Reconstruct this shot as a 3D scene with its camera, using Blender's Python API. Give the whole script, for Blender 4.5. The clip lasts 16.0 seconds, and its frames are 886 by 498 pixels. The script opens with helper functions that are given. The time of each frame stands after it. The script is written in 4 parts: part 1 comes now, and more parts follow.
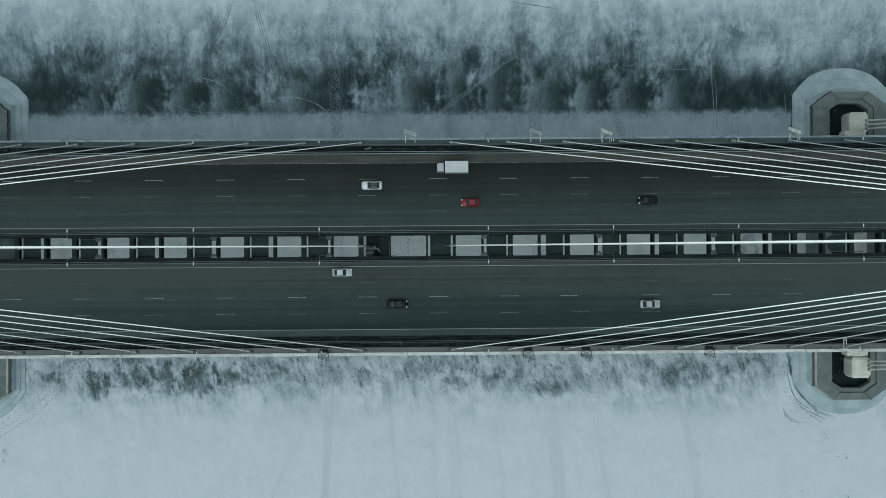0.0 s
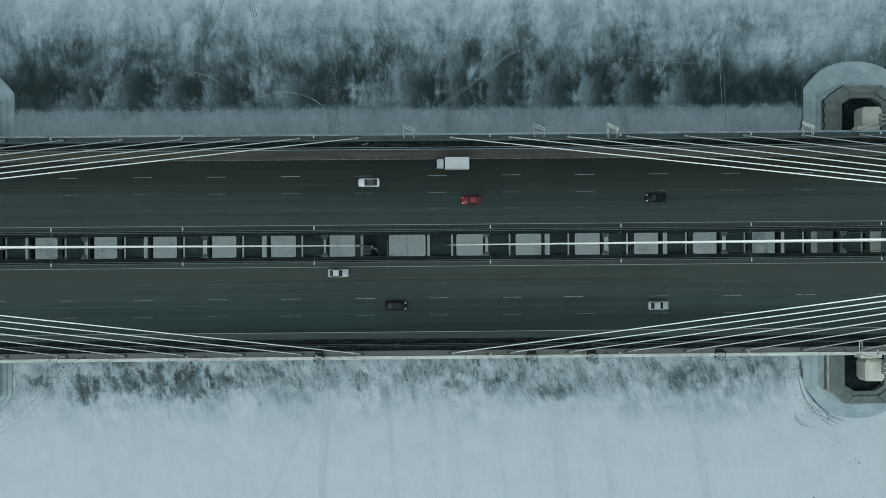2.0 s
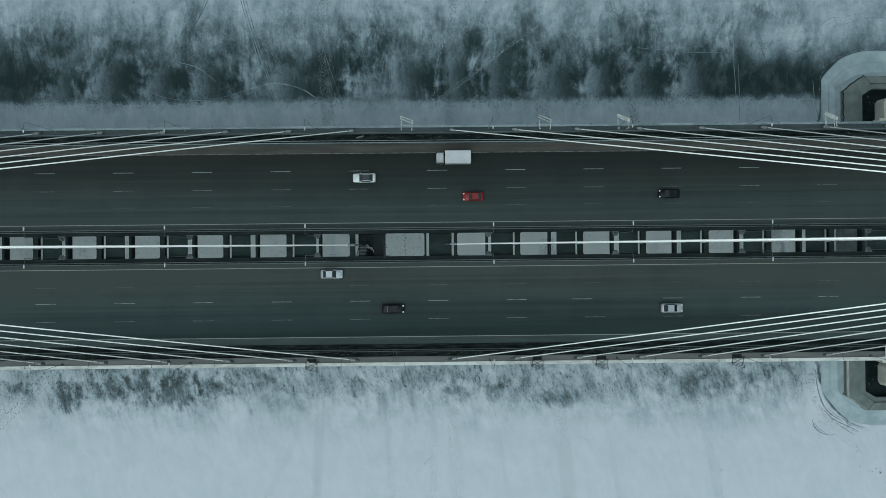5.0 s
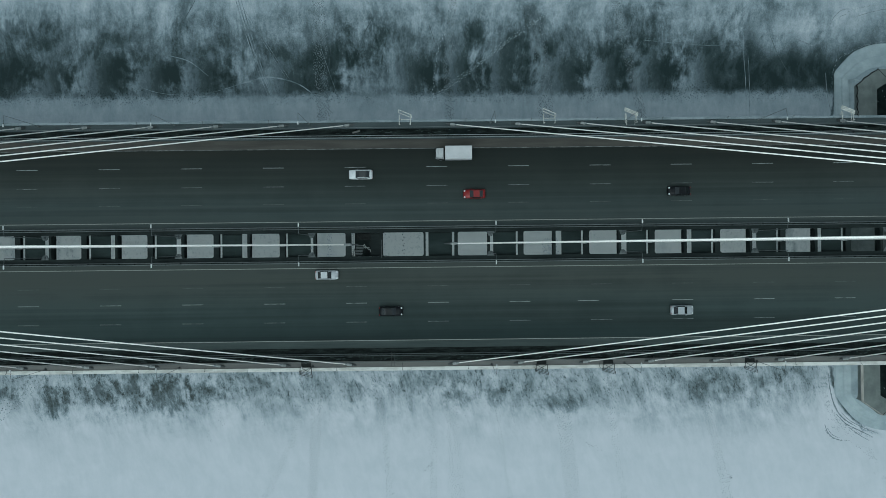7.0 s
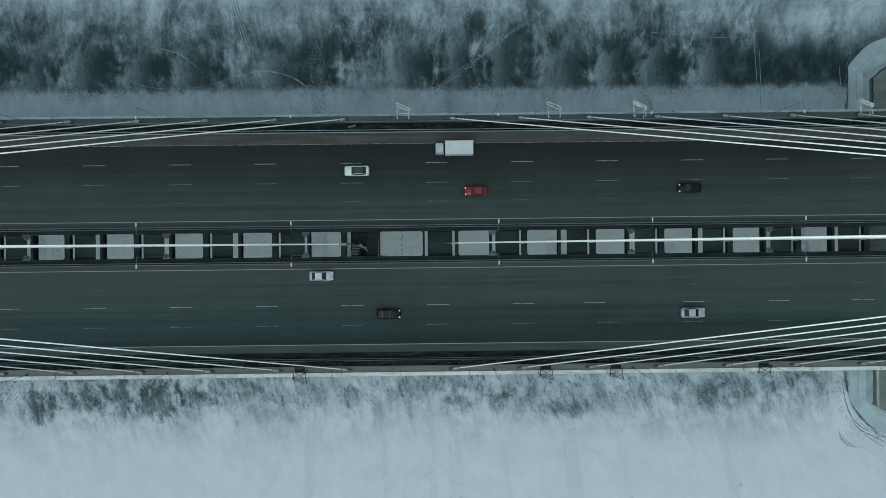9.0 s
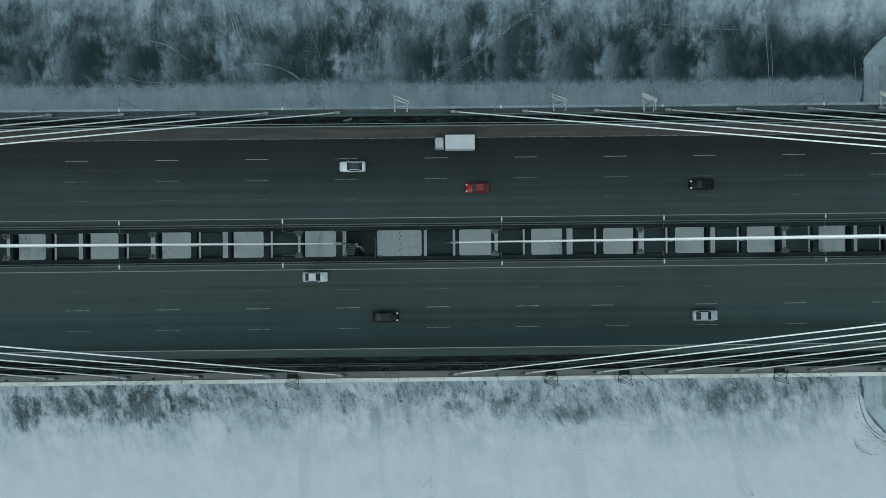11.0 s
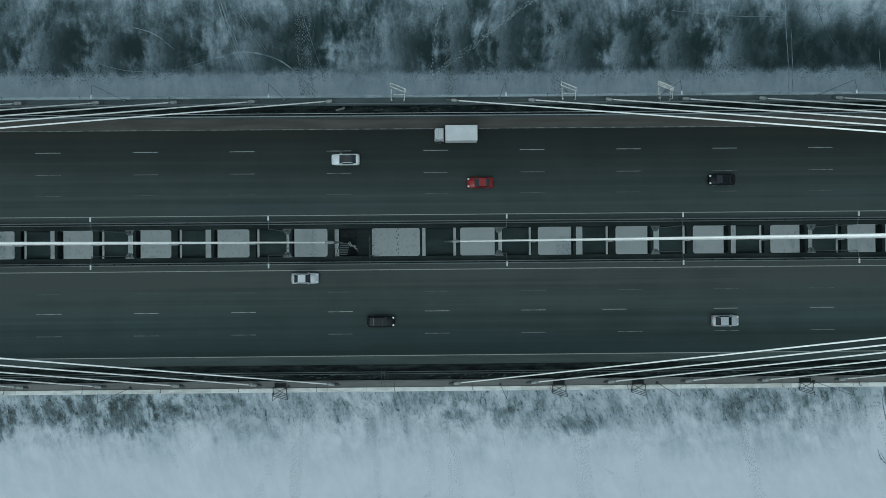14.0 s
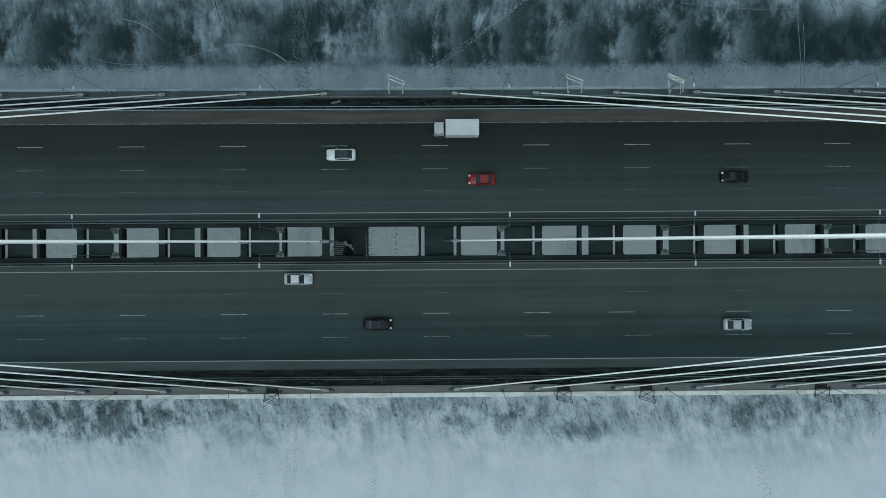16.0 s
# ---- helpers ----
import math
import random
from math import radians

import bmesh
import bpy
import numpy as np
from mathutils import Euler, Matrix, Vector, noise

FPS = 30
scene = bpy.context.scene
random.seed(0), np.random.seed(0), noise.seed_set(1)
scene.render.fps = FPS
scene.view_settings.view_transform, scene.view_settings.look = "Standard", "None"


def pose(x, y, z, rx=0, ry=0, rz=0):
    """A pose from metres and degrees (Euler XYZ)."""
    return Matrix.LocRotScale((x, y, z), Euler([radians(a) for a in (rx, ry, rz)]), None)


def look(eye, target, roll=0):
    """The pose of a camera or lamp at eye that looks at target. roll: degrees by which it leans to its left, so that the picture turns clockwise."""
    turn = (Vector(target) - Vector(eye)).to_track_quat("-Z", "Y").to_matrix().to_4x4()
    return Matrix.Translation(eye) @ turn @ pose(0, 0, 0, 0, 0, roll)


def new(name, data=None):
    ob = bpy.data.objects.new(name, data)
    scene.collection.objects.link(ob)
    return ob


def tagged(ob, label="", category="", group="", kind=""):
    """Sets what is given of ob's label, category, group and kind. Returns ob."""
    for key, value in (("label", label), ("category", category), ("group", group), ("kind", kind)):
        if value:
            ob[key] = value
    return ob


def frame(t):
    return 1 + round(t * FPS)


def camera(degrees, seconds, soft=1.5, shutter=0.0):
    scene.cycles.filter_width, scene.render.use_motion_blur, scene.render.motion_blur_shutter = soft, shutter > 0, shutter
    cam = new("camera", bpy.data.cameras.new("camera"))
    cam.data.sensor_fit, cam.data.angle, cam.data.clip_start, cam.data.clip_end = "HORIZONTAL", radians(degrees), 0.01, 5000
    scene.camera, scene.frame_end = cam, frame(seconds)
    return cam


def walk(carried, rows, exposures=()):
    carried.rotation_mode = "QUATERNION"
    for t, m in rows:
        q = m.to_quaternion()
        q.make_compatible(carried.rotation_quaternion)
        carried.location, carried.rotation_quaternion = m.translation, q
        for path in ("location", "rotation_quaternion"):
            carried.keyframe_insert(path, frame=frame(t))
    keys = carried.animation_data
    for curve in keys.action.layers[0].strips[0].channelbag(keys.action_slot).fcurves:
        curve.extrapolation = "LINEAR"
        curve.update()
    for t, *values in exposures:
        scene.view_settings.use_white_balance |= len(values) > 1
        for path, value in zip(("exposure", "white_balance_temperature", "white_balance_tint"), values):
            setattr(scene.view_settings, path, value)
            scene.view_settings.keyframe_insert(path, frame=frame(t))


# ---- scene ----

cam = camera(70.1, 16.0, soft=0.4)
PATH = [
    (0, 2.358, -0.580, 142.607, 0.277, -0.292, -0.413),
    (1, 2.341, -0.532, 139.967, 0.240, -0.303, -0.446),
    (2, 2.327, -0.491, 137.263, 0.209, -0.312, -0.478),
    (3, 2.317, -0.458, 134.539, 0.180, -0.321, -0.510),
    (4, 2.310, -0.433, 131.819, 0.157, -0.330, -0.540),
    (5, 2.306, -0.416, 129.110, 0.137, -0.338, -0.566),
    (6, 2.306, -0.407, 126.410, 0.122, -0.346, -0.589),
    (7, 2.310, -0.406, 123.711, 0.110, -0.353, -0.606),
    (8, 2.315, -0.413, 121.000, 0.102, -0.360, -0.618),
    (9, 2.325, -0.428, 118.267, 0.099, -0.366, -0.622),
    (10, 2.337, -0.451, 115.510, 0.099, -0.370, -0.617),
    (11, 2.353, -0.481, 112.735, 0.104, -0.375, -0.604),
    (12, 2.371, -0.520, 109.962, 0.113, -0.378, -0.580),
    (13, 2.392, -0.567, 107.233, 0.126, -0.383, -0.544),
    (13.5, 2.404, -0.593, 105.903, 0.134, -0.384, -0.522),
    (14, 2.417, -0.622, 104.609, 0.143, -0.384, -0.496),
    (14.5, 2.429, -0.652, 103.365, 0.153, -0.386, -0.467),
    (15, 2.444, -0.684, 102.183, 0.164, -0.387, -0.434),
    (15.5, 2.458, -0.718, 101.080, 0.176, -0.388, -0.399),
    (16, 2.474, -0.755, 100.075, 0.189, -0.389, -0.358),
]
walk(cam, [(t, pose(x, y, z, rx, ry, rz)) for t, x, y, z, rx, ry, rz in PATH], exposures=[(0.0, 0.26, 5580.0, -10.0), (8.0, 0.24, 5460.0, -10.0), (16.0, 0.20, 5340.0, -10.0)])

# ---- light ----
SUN_ELEV, SUN_AZ = 68.0, 200.0          # degrees; a veiled winter sun from the south
world = bpy.data.worlds.new("world")
scene.world = world
world.use_nodes = True
wn, wl = world.node_tree.nodes, world.node_tree.links
sky = wn.new("ShaderNodeTexSky")
sky.sky_type, sky.sun_disc = "NISHITA", False
sky.sun_elevation, sky.sun_rotation = radians(SUN_ELEV), radians(SUN_AZ)
sky.dust_density, sky.ozone_density = 3.0, 1.0
veil = wn.new("ShaderNodeHueSaturation")    # high cloud greys the sky
veil.inputs["Saturation"].default_value = 0.25
wl.new(sky.outputs[0], veil.inputs["Color"])
wl.new(veil.outputs[0], wn["Background"].inputs[0])
wn["Background"].inputs[1].default_value = 0.125
sun = new("sun", bpy.data.lights.new("sun", "SUN"))
sun.data.energy, sun.data.angle, sun.data.color = 0.45, radians(55), (1.0, 0.96, 0.9)
az, el = radians(SUN_AZ), radians(SUN_ELEV)
sun.matrix_world = look((math.sin(az) * math.cos(el) * 300, math.cos(az) * math.cos(el) * 300, math.sin(el) * 300), (0, 0, 0))

# ---- plan ----
MID, CY = -5.1, 0.85                     # middle of the span, axis of the bridge
X0, X1 = MID - 235.0, MID + 235.0        # ends of the deck
ICE = -30.8                              # the frozen river below the roadway
PYLON = 118.5                            # from mid-span to a pylon
rng = random.Random(7)


# ---- materials ----
class Nodes:
    """A small builder for one node material."""

    def __init__(self, name, rough=0.6, metal=0.0, shine=0.5):
        self.m = bpy.data.materials.new(name)
        self.m.use_nodes = True
        self.n, self.l = self.m.node_tree.nodes, self.m.node_tree.links
        self.b = self.n["Principled BSDF"]
        self.b.inputs["Roughness"].default_value = rough
        self.b.inputs["Metallic"].default_value = metal
        self.b.inputs["Specular IOR Level"].default_value = shine
        self.pos = self.n.new("ShaderNodeNewGeometry").outputs["Position"]

    def put(self, sock, v):
        if isinstance(v, bpy.types.NodeSocket):
            self.l.new(v, sock)
        else:
            sock.default_value = v

    def math(self, op, a, b=0.0, clamp=False):
        k = self.n.new("ShaderNodeMath")
        k.operation, k.use_clamp = op, clamp
        self.put(k.inputs[0], a)
        self.put(k.inputs[1], b)
        return k.outputs[0]

    def step(self, v, lo, hi, out0=0.0, out1=1.0):
        k = self.n.new("ShaderNodeMapRange")
        k.interpolation_type = "SMOOTHSTEP"
        for i, q in enumerate((v, lo, hi, out0, out1)):
            self.put(k.inputs[i], q)
        return k.outputs[0]

    def scaled(self, sx, sy, sz, vec=None):
        k = self.n.new("ShaderNodeVectorMath")
        k.operation = "MULTIPLY"
        self.l.new(vec or self.pos, k.inputs[0])
        k.inputs[1].default_value = (sx, sy, sz)
        return k.outputs[0]

    def noise(self, scale, detail=4.0, rough=0.55, vec=None, warp=0.0):
        k = self.n.new("ShaderNodeTexNoise")
        self.l.new(vec or self.pos, k.inputs["Vector"])
        k.inputs["Scale"].default_value, k.inputs["Detail"].default_value = scale, detail
        k.inputs["Roughness"].default_value, k.inputs["Distortion"].default_value = rough, warp
        return k.outputs[0]

    def xyz(self, vec=None):
        k = self.n.new("ShaderNodeSeparateXYZ")
        self.l.new(vec or self.pos, k.inputs[0])
        return k.outputs

    def mix(self, f, a, b):
        k = self.n.new("ShaderNodeMix")
        k.data_type = "RGBA"
        self.put(k.inputs[0], f)
        for sock, v in ((k.inputs[6], a), (k.inputs[7], b)):
            self.put(sock, v if isinstance(v, bpy.types.NodeSocket) else (*v, 1.0))
        return k.outputs[2]

    def bump(self, h, strength=0.3, dist=0.02):
        k = self.n.new("ShaderNodeBump")
        k.inputs["Strength"].default_value, k.inputs["Distance"].default_value = strength, dist
        self.l.new(h, k.inputs["Height"])
        self.l.new(k.outputs[0], self.b.inputs["Normal"])

    def done(self, colour, rough=None):
        self.put(self.b.inputs["Base Color"], colour if isinstance(colour, bpy.types.NodeSocket) else (*colour, 1.0))
        if rough is not None:
            self.put(self.b.inputs["Roughness"], rough)
        return self.m


def panelled(name, a, b):
    """Painted panels, each weathered in its own way."""
    k = Nodes(name, 0.7, 0.0, 0.2)
    own = k.n.new("ShaderNodeObjectInfo").outputs["Random"]
    v = k.scaled(0.6, 2.0, 1.0)
    stain = k.math("ADD", k.math("MULTIPLY", k.noise(0.9, 6, 0.65, v), 0.75), k.math("MULTIPLY", k.noise(9.0, 3, 0.6), 0.25))
    f = k.step(k.math("ADD", stain, k.math("MULTIPLY", k.math("SUBTRACT", own, 0.5), 0.16)), 0.36, 0.62)
    k.bump(stain, 0.2, 0.02)
    return k.done(k.mix(f, a, b))


def worn(name, a, b, scale=0.8, rough=0.6, metal=0.0, fine=14.0, lo=0.35, hi=0.7, stretch=(1, 1, 1), bump=0.15, shine=0.2):
    """Two tones of one surface: large stains and a fine grain."""
    k = Nodes(name, rough, metal, shine)
    v = k.scaled(*stretch)
    big, small = k.noise(scale, 5, 0.6, v), k.noise(fine, 3, 0.6)
    f = k.step(k.math("ADD", k.math("MULTIPLY", big, 0.7), k.math("MULTIPLY", small, 0.3)), lo, hi)
    k.bump(small, bump, 0.02)
    return k.done(k.mix(f, a, b), k.step(small, 0.2, 0.8, rough - 0.1, min(1.0, rough + 0.12)))


def ramp(k, v, stops):
    """A colour ramp; stops are (place, colour or grey)."""
    r = k.n.new("ShaderNodeValToRGB")
    k.put(r.inputs[0], v)
    e = r.color_ramp.elements
    while len(e) < len(stops):
        e.new(0.5)
    for q, (p, c) in zip(e, stops):
        q.position = p
        q.color = (*c, 1.0) if isinstance(c, tuple) else (c, c, c, 1.0)
    return r.outputs[0]


def shove(k, vec, dx=0.0, dy=0.0):
    """A position moved sideways by two values."""
    c = k.n.new("ShaderNodeCombineXYZ")
    k.put(c.inputs[0], dx)
    k.put(c.inputs[1], dy)
    add = k.n.new("ShaderNodeVectorMath")
    k.l.new(vec, add.inputs[0])
    k.l.new(c.outputs[0], add.inputs[1])
    return add.outputs[0]


def weigh(k, *terms):
    """The sum of values, each with its weight, about nought."""
    out = -0.5 * sum(w for _, w in terms)
    for v, w in terms:
        m = k.n.new("ShaderNodeMath")
        m.operation = "MULTIPLY_ADD"
        k.put(m.inputs[0], v)
        m.inputs[1].default_value = w
        k.put(m.inputs[2], out)
        out = m.outputs[0]
    return out


# bare belt along the north edge: x and half width of its black windows, then of the drifts between them
WINDOWS = ((-109, 1.6), (-100.5, 3.0), (-88.5, 3.4), (-76, 4.4), (-64.3, 4.2), (-52, 5.0), (-31, 2.4), (-24, 1.6), (-1, 3.2), (10.5, 2.6), (21, 4.6), (36.5, 2.4), (47, 2.6), (57.5, 2.8), (72, 2.4), (84, 6.0), (92.5, 4.2))
DRIFTS = ((-94.5, 2.2), (-83, 2.4), (-69.5, 2.2), (-57.8, 2.0), (-44, 3.2), (-38, 2.6), (-18, 4.6), (-8.5, 3.4), (5.0, 1.8), (15.6, 1.6), (29, 2.2), (41.5, 3.2), (52, 2.0), (64, 4.6))
# thin dark tufts in the northern snow and lone drifts: x, y, half width, half length, change of cover
NORTH_TUFTS = ((-14, 48, 3.2, 5.0, -0.26), (-20.0, 51.5, 1.4, 3.2, -0.34), (-12, 58, 2.4, 6.5, -0.22), (12, 54, 2.6, 2.6, -0.2), (25, 56, 2.6, 8.0, -0.2), (47, 55, 2.4, 7.0, -0.2), (55, 56.0, 2.6, 5.0, -0.26),
               (58, 63, 1.6, 5.0, -0.18), (85.5, 57, 3.0, 4.0, -0.24), (77, 52, 3.0, 4.0, -0.18), (-60, 58, 2.2, 6.0, -0.2), (-92, 55, 2.0, 4.0, -0.2), (-105, 53, 6.0, 4.0, -0.2), (90, 51.5, 8.0, 4.5, 0.52), (104, 54.5, 9.0, 4.5, 0.38), (-113, 52, 4.0, 4.0, 0.16))
SOUTH_TUFTS = ((-91, -36.0, 3.0, 2.6, -0.62), (-104, -34.0, 2.6, 1.0, -0.36), (-81, -33.0, 3.0, 3.0, -0.42), (-74, -34.5, 3.2, 2.8, -0.40), (-64.0, -34.7, 3.4, 3.4, -0.55), (-55, -34.6, 3.0, 1.8, -0.42), (-70, -34, 18.0, 5.0, -0.10),
               (-18.6, -34.8, 1.0, 2.6, -0.55), (6, -36.0, 2.6, 1.6, -0.42), (15, -36.4, 2.2, 1.8, -0.34), (31, -38.4, 3.4, 1.6, -0.44))
SOUTH_WASH = ((-40, -34, 13.0, 6.0, -0.14), (61, -33.6, 7.0, 3.4, -0.28), (74, -35.0, 8.0, 3.4, -0.28), (85, -34.6, 6.0, 3.0, -0.24), (70, -41.0, 13.0, 4.6, -0.12), (30, -36.0, 15.0, 3.6, -0.10), (10, -32.0, 16.0, 4.0, -0.10), (97.5, -36.0, 3.0, 7.0, 0.34))
UNDER = ((86, 0.5, 6.0, 5.0, -0.40), (-96, 0.5, 6.0, 5.0, -0.25), (57.5, -1.0, 2.4, 1.6, -0.2), (31, -1.6, 2.2, 1.4, -0.18), (-25.5, 0.8, 1.6, 3.0, -0.18))


def ice_material():
    """Snow over dark ice: a bare belt north of the bridge, drifts combed by the wind on both sides."""
    k = Nodes("river_ice", 0.7, 0.0, 0.2)
    x, y, _ = k.xyz()
    drift = k.n.new("ShaderNodeTexNoise")
    k.l.new(k.pos, drift.inputs["Vector"])
    drift.inputs["Scale"].default_value, drift.inputs["Detail"].default_value = 0.06, 3.0
    dx, dy, _ = k.xyz(drift.outputs["Color"])
    w = shove(k, k.pos, k.math("MULTIPLY", k.math("SUBTRACT", dx, 0.5), 6.0), k.math("MULTIPLY", k.math("SUBTRACT", dy, 0.5), 6.0))
    # the wind's grain fans out to the north and lies aslant in the south
    fan = k.math("MULTIPLY", k.math("MULTIPLY", x, -0.0010), k.math("MAXIMUM", k.math("SUBTRACT", y, 36.0), 0.0))
    aslant = k.math("MULTIPLY", k.math("MINIMUM", k.math("ADD", y, 25.0), 0.0), 0.24)
    combed = shove(k, w, k.math("ADD", fan, aslant))
    straight = shove(k, k.pos, k.math("ADD", fan, aslant))
    plume = k.step(k.noise(1.0, 3, 0.55, k.scaled(0.15, 0.05, 0.1, combed)), 0.30, 0.70)
    streak = k.step(k.noise(1.0, 5, 0.60, k.scaled(0.40, 0.13, 0.2, combed)), 0.28, 0.72)
    wisp = k.step(k.noise(1.0, 4, 0.60, k.scaled(0.95, 0.26, 0.2, combed)), 0.30, 0.70)
    cloud = k.step(k.noise(1.0, 5, 0.60, k.scaled(0.11, 0.12, 0.1, w)), 0.30, 0.70)
    tuft = k.step(k.noise(1.0, 6, 0.66, k.scaled(0.34, 0.24, 0.2, combed)), 0.30, 0.70)
    fine = k.step(k.noise(1.0, 6, 0.78, k.scaled(1.5, 0.9, 1.0, straight)), 0.32, 0.68)
    grit = k.step(k.noise(1.0, 2, 0.8, k.scaled(3.4, 2.5, 1.0)), 0.32, 0.68)
    # the snow's edges run out in plumes
    torn = weigh(k, (plume, 0.36), (streak, 0.24), (wisp, 0.10), (tuft, 0.26), (cloud, 0.12))
    reach = ramp(k, k.step(y, -60.0, 80.0), [(0.0, 0.05), (0.12, 0.25), (0.25, 0.40), (0.5, 0.20), (0.64, 0.03), (0.698, 0.06), (0.78, 0.75), (1.0, 1.0)])
    reach.node.inputs[0].links[0].from_node.interpolation_type = "LINEAR"
    crumble = weigh(k, (tuft, 1.6), (grit, 0.5), (streak, 1.0))
    shifted = k.math("ADD", k.math("SUBTRACT", y, k.math("MULTIPLY", torn, k.math("MULTIPLY", reach, 20.0))), crumble)
    place = k.step(shifted, -80.0, 120.0)
    place.node.interpolation_type = "LINEAR"
    at = lambda v: (v + 80.0) / 200.0
    # cover between -20 and 20 is set high to offset the deck's shade
    cover = ramp(k, place, [(at(-70), 0.94), (at(-50), 0.92), (at(-42), 0.87), (at(-36), 0.78), (at(-30), 0.68), (at(-24), 0.66), (at(-20), 0.93), (at(20), 0.93), (at(27), 0.74), (at(35.5), 0.625), (at(37.5), 0.56), (at(38.3), 0.23), (at(44), 0.17), (at(49), 0.29), (at(55), 0.46), (at(61), 0.64), (at(69), 0.77), (at(100), 0.78)])
    tear = ramp(k, k.step(y, -80.0, 120.0), [(at(-70), 0.045), (at(-47), 0.065), (at(-40), 0.20), (at(-32), 0.38), (at(-24), 0.38), (at(-18), 0.12), (at(22), 0.12), (at(34), 0.10), (at(37), 0.16), (at(40), 0.30), (at(48), 0.46), (at(56), 0.42), (at(64), 0.26), (at(80), 0.20)])
    tear.node.inputs[0].links[0].from_node.interpolation_type = "LINEAR"
    ragged = weigh(k, (cloud, 0.58), (streak, 0.40), (wisp, 0.36), (tuft, 0.60), (fine, 0.12))
    amount = k.math("ADD", cover, k.math("MULTIPLY", ragged, tear))

    def patches(amount, rows, fray, grow=1.5, part_of=1.0):
        for px, py, rx, ry, ch in rows:
            off = k.n.new("ShaderNodeVectorMath")
            off.operation = "MULTIPLY_ADD"
            k.l.new(near, off.inputs[0])
            off.inputs[1].default_value = (1 / (rx * grow), 1 / (ry * grow), 0)
            off.inputs[2].default_value = (-px / (rx * grow), -py / (ry * grow), 0)
            d = k.n.new("ShaderNodeVectorMath")
            d.operation = "DOT_PRODUCT"
            k.l.new(off.outputs[0], d.inputs[0])
            k.l.new(off.outputs[0], d.inputs[1])
            amount = k.math("ADD", amount, k.step(k.math("ADD", d.outputs["Value"], fray), -0.35, 1.15, ch * part_of, 0.0))
        return amount

    near = shove(k, k.pos, weigh(k, (dx, 2.5)), weigh(k, (dy, 2.5)))
    fray = weigh(k, (streak, 0.70), (wisp, 0.30), (tuft, 0.80), (fine, 0.15))
    soft = weigh(k, (streak, 0.55), (tuft, 0.60), (cloud, 0.3))
    # black windows and grey drifts take turns along the belt
    along = k.step(k.math("ADD", x, weigh(k, (tuft, 3.4), (streak, 2.4), (cloud, 3.0), (wisp, 1.0), (dx, 3.0))), -120.0, 110.0)
    along.node.interpolation_type = "LINEAR"
    turns = sorted([((px + 120.0) / 230.0, 0.30) for px, _ in WINDOWS] + [((px + 120.0) / 230.0, 0.64 + 0.06 * half) for px, half in DRIFTS])
    bars = ramp(k, along, turns)
    bars.node.color_ramp.interpolation = "EASE"
    deep = k.math("MULTIPLY", k.step(shifted, 37.0, 39.5), k.step(shifted, 50.5, 43.0))
    amount = k.math("ADD", amount, k.math("MULTIPLY", k.math("SUBTRACT", bars, 0.5), k.math("MULTIPLY", deep, 0.72)))
    amount = patches(amount, NORTH_TUFTS, fray, 1.6, 0.6)
    tatter = weigh(k, (streak, 0.70), (wisp, 0.45), (tuft, 1.0), (cloud, 0.5), (fine, 0.25))
    amount = patches(amount, SOUTH_TUFTS, tatter, 1.8, 0.62)
    amount = patches(amount, SOUTH_WASH, soft, 1.5, 0.6)
    amount = patches(amount, UNDER, fray)
    # thawed feathers and flecks in the southern snow
    belt = k.math("MULTIPLY", k.step(shifted, -43.0, -33.0), k.step(y, -22.0, -25.0))
    feather = k.math("MULTIPLY", k.step(weigh(k, (wisp, 0.8), (streak, 0.7), (plume, 0.5)), 0.10, 0.75), k.step(grit, 0.1, 0.9, 1.2, 0.6))
    amount = k.math("SUBTRACT", amount, k.math("MULTIPLY", k.math("MULTIPLY", feather, belt), 0.42))
    flock = k.step(k.noise(0.09, 3, 0.6), 0.42, 0.60)
    fleck = k.step(k.noise(1.0, 3, 0.65, k.scaled(1.3, 0.62, 1.0, straight)), 0.60, 0.72)
    amount = k.math("SUBTRACT", amount, k.math("MULTIPLY", k.math("MULTIPLY", fleck, belt), k.math("MULTIPLY", flock, 0.5)))
    speck = k.step(k.noise(1.0, 3, 0.7, k.scaled(2.4, 1.3, 1.0, straight)), 0.53, 0.66)
    amount = k.math("SUBTRACT", amount, k.math("MULTIPLY", k.math("MULTIPLY", speck, belt), k.step(tuft, 0.25, 0.75, 0.30, 0.06)))
    # ribbons of blown snow lie across the thawed patches
    ribbon = k.step(k.noise(1.0, 4, 0.6, k.scaled(0.62, 0.15, 0.2, combed)), 0.52, 0.64)
    amount = k.math("ADD", amount, k.math("MULTIPLY", k.math("MULTIPLY", ribbon, belt), k.step(amount, 0.85, 0.35, 0.0, 0.22)))
    # pock marks along the northern snow's edge, dirt under the bridge
    rim = k.math("MULTIPLY", k.step(y, 34.5, 37.0), k.step(y, 42.0, 38.5))
    pock = k.step(k.noise(1.0, 2, 0.6, k.scaled(3.0, 2.6, 1.0)), 0.54, 0.66)
    amount = k.math("SUBTRACT", amount, k.math("MULTIPLY", k.math("MULTIPLY", rim, flock), k.math("MULTIPLY", pock, 0.24)))
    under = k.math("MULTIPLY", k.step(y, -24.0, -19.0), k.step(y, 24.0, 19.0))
    dirt = k.math("MULTIPLY", k.step(k.noise(1.0, 4, 0.75, k.scaled(1.5, 1.2, 1.0)), 0.52, 0.64), k.math("MAXIMUM", k.step(k.noise(0.05, 2, 0.5), 0.45, 0.62), k.step(k.math("ADD", x, k.math("MULTIPLY", y, 6.0)), -20.0, -60.0)))
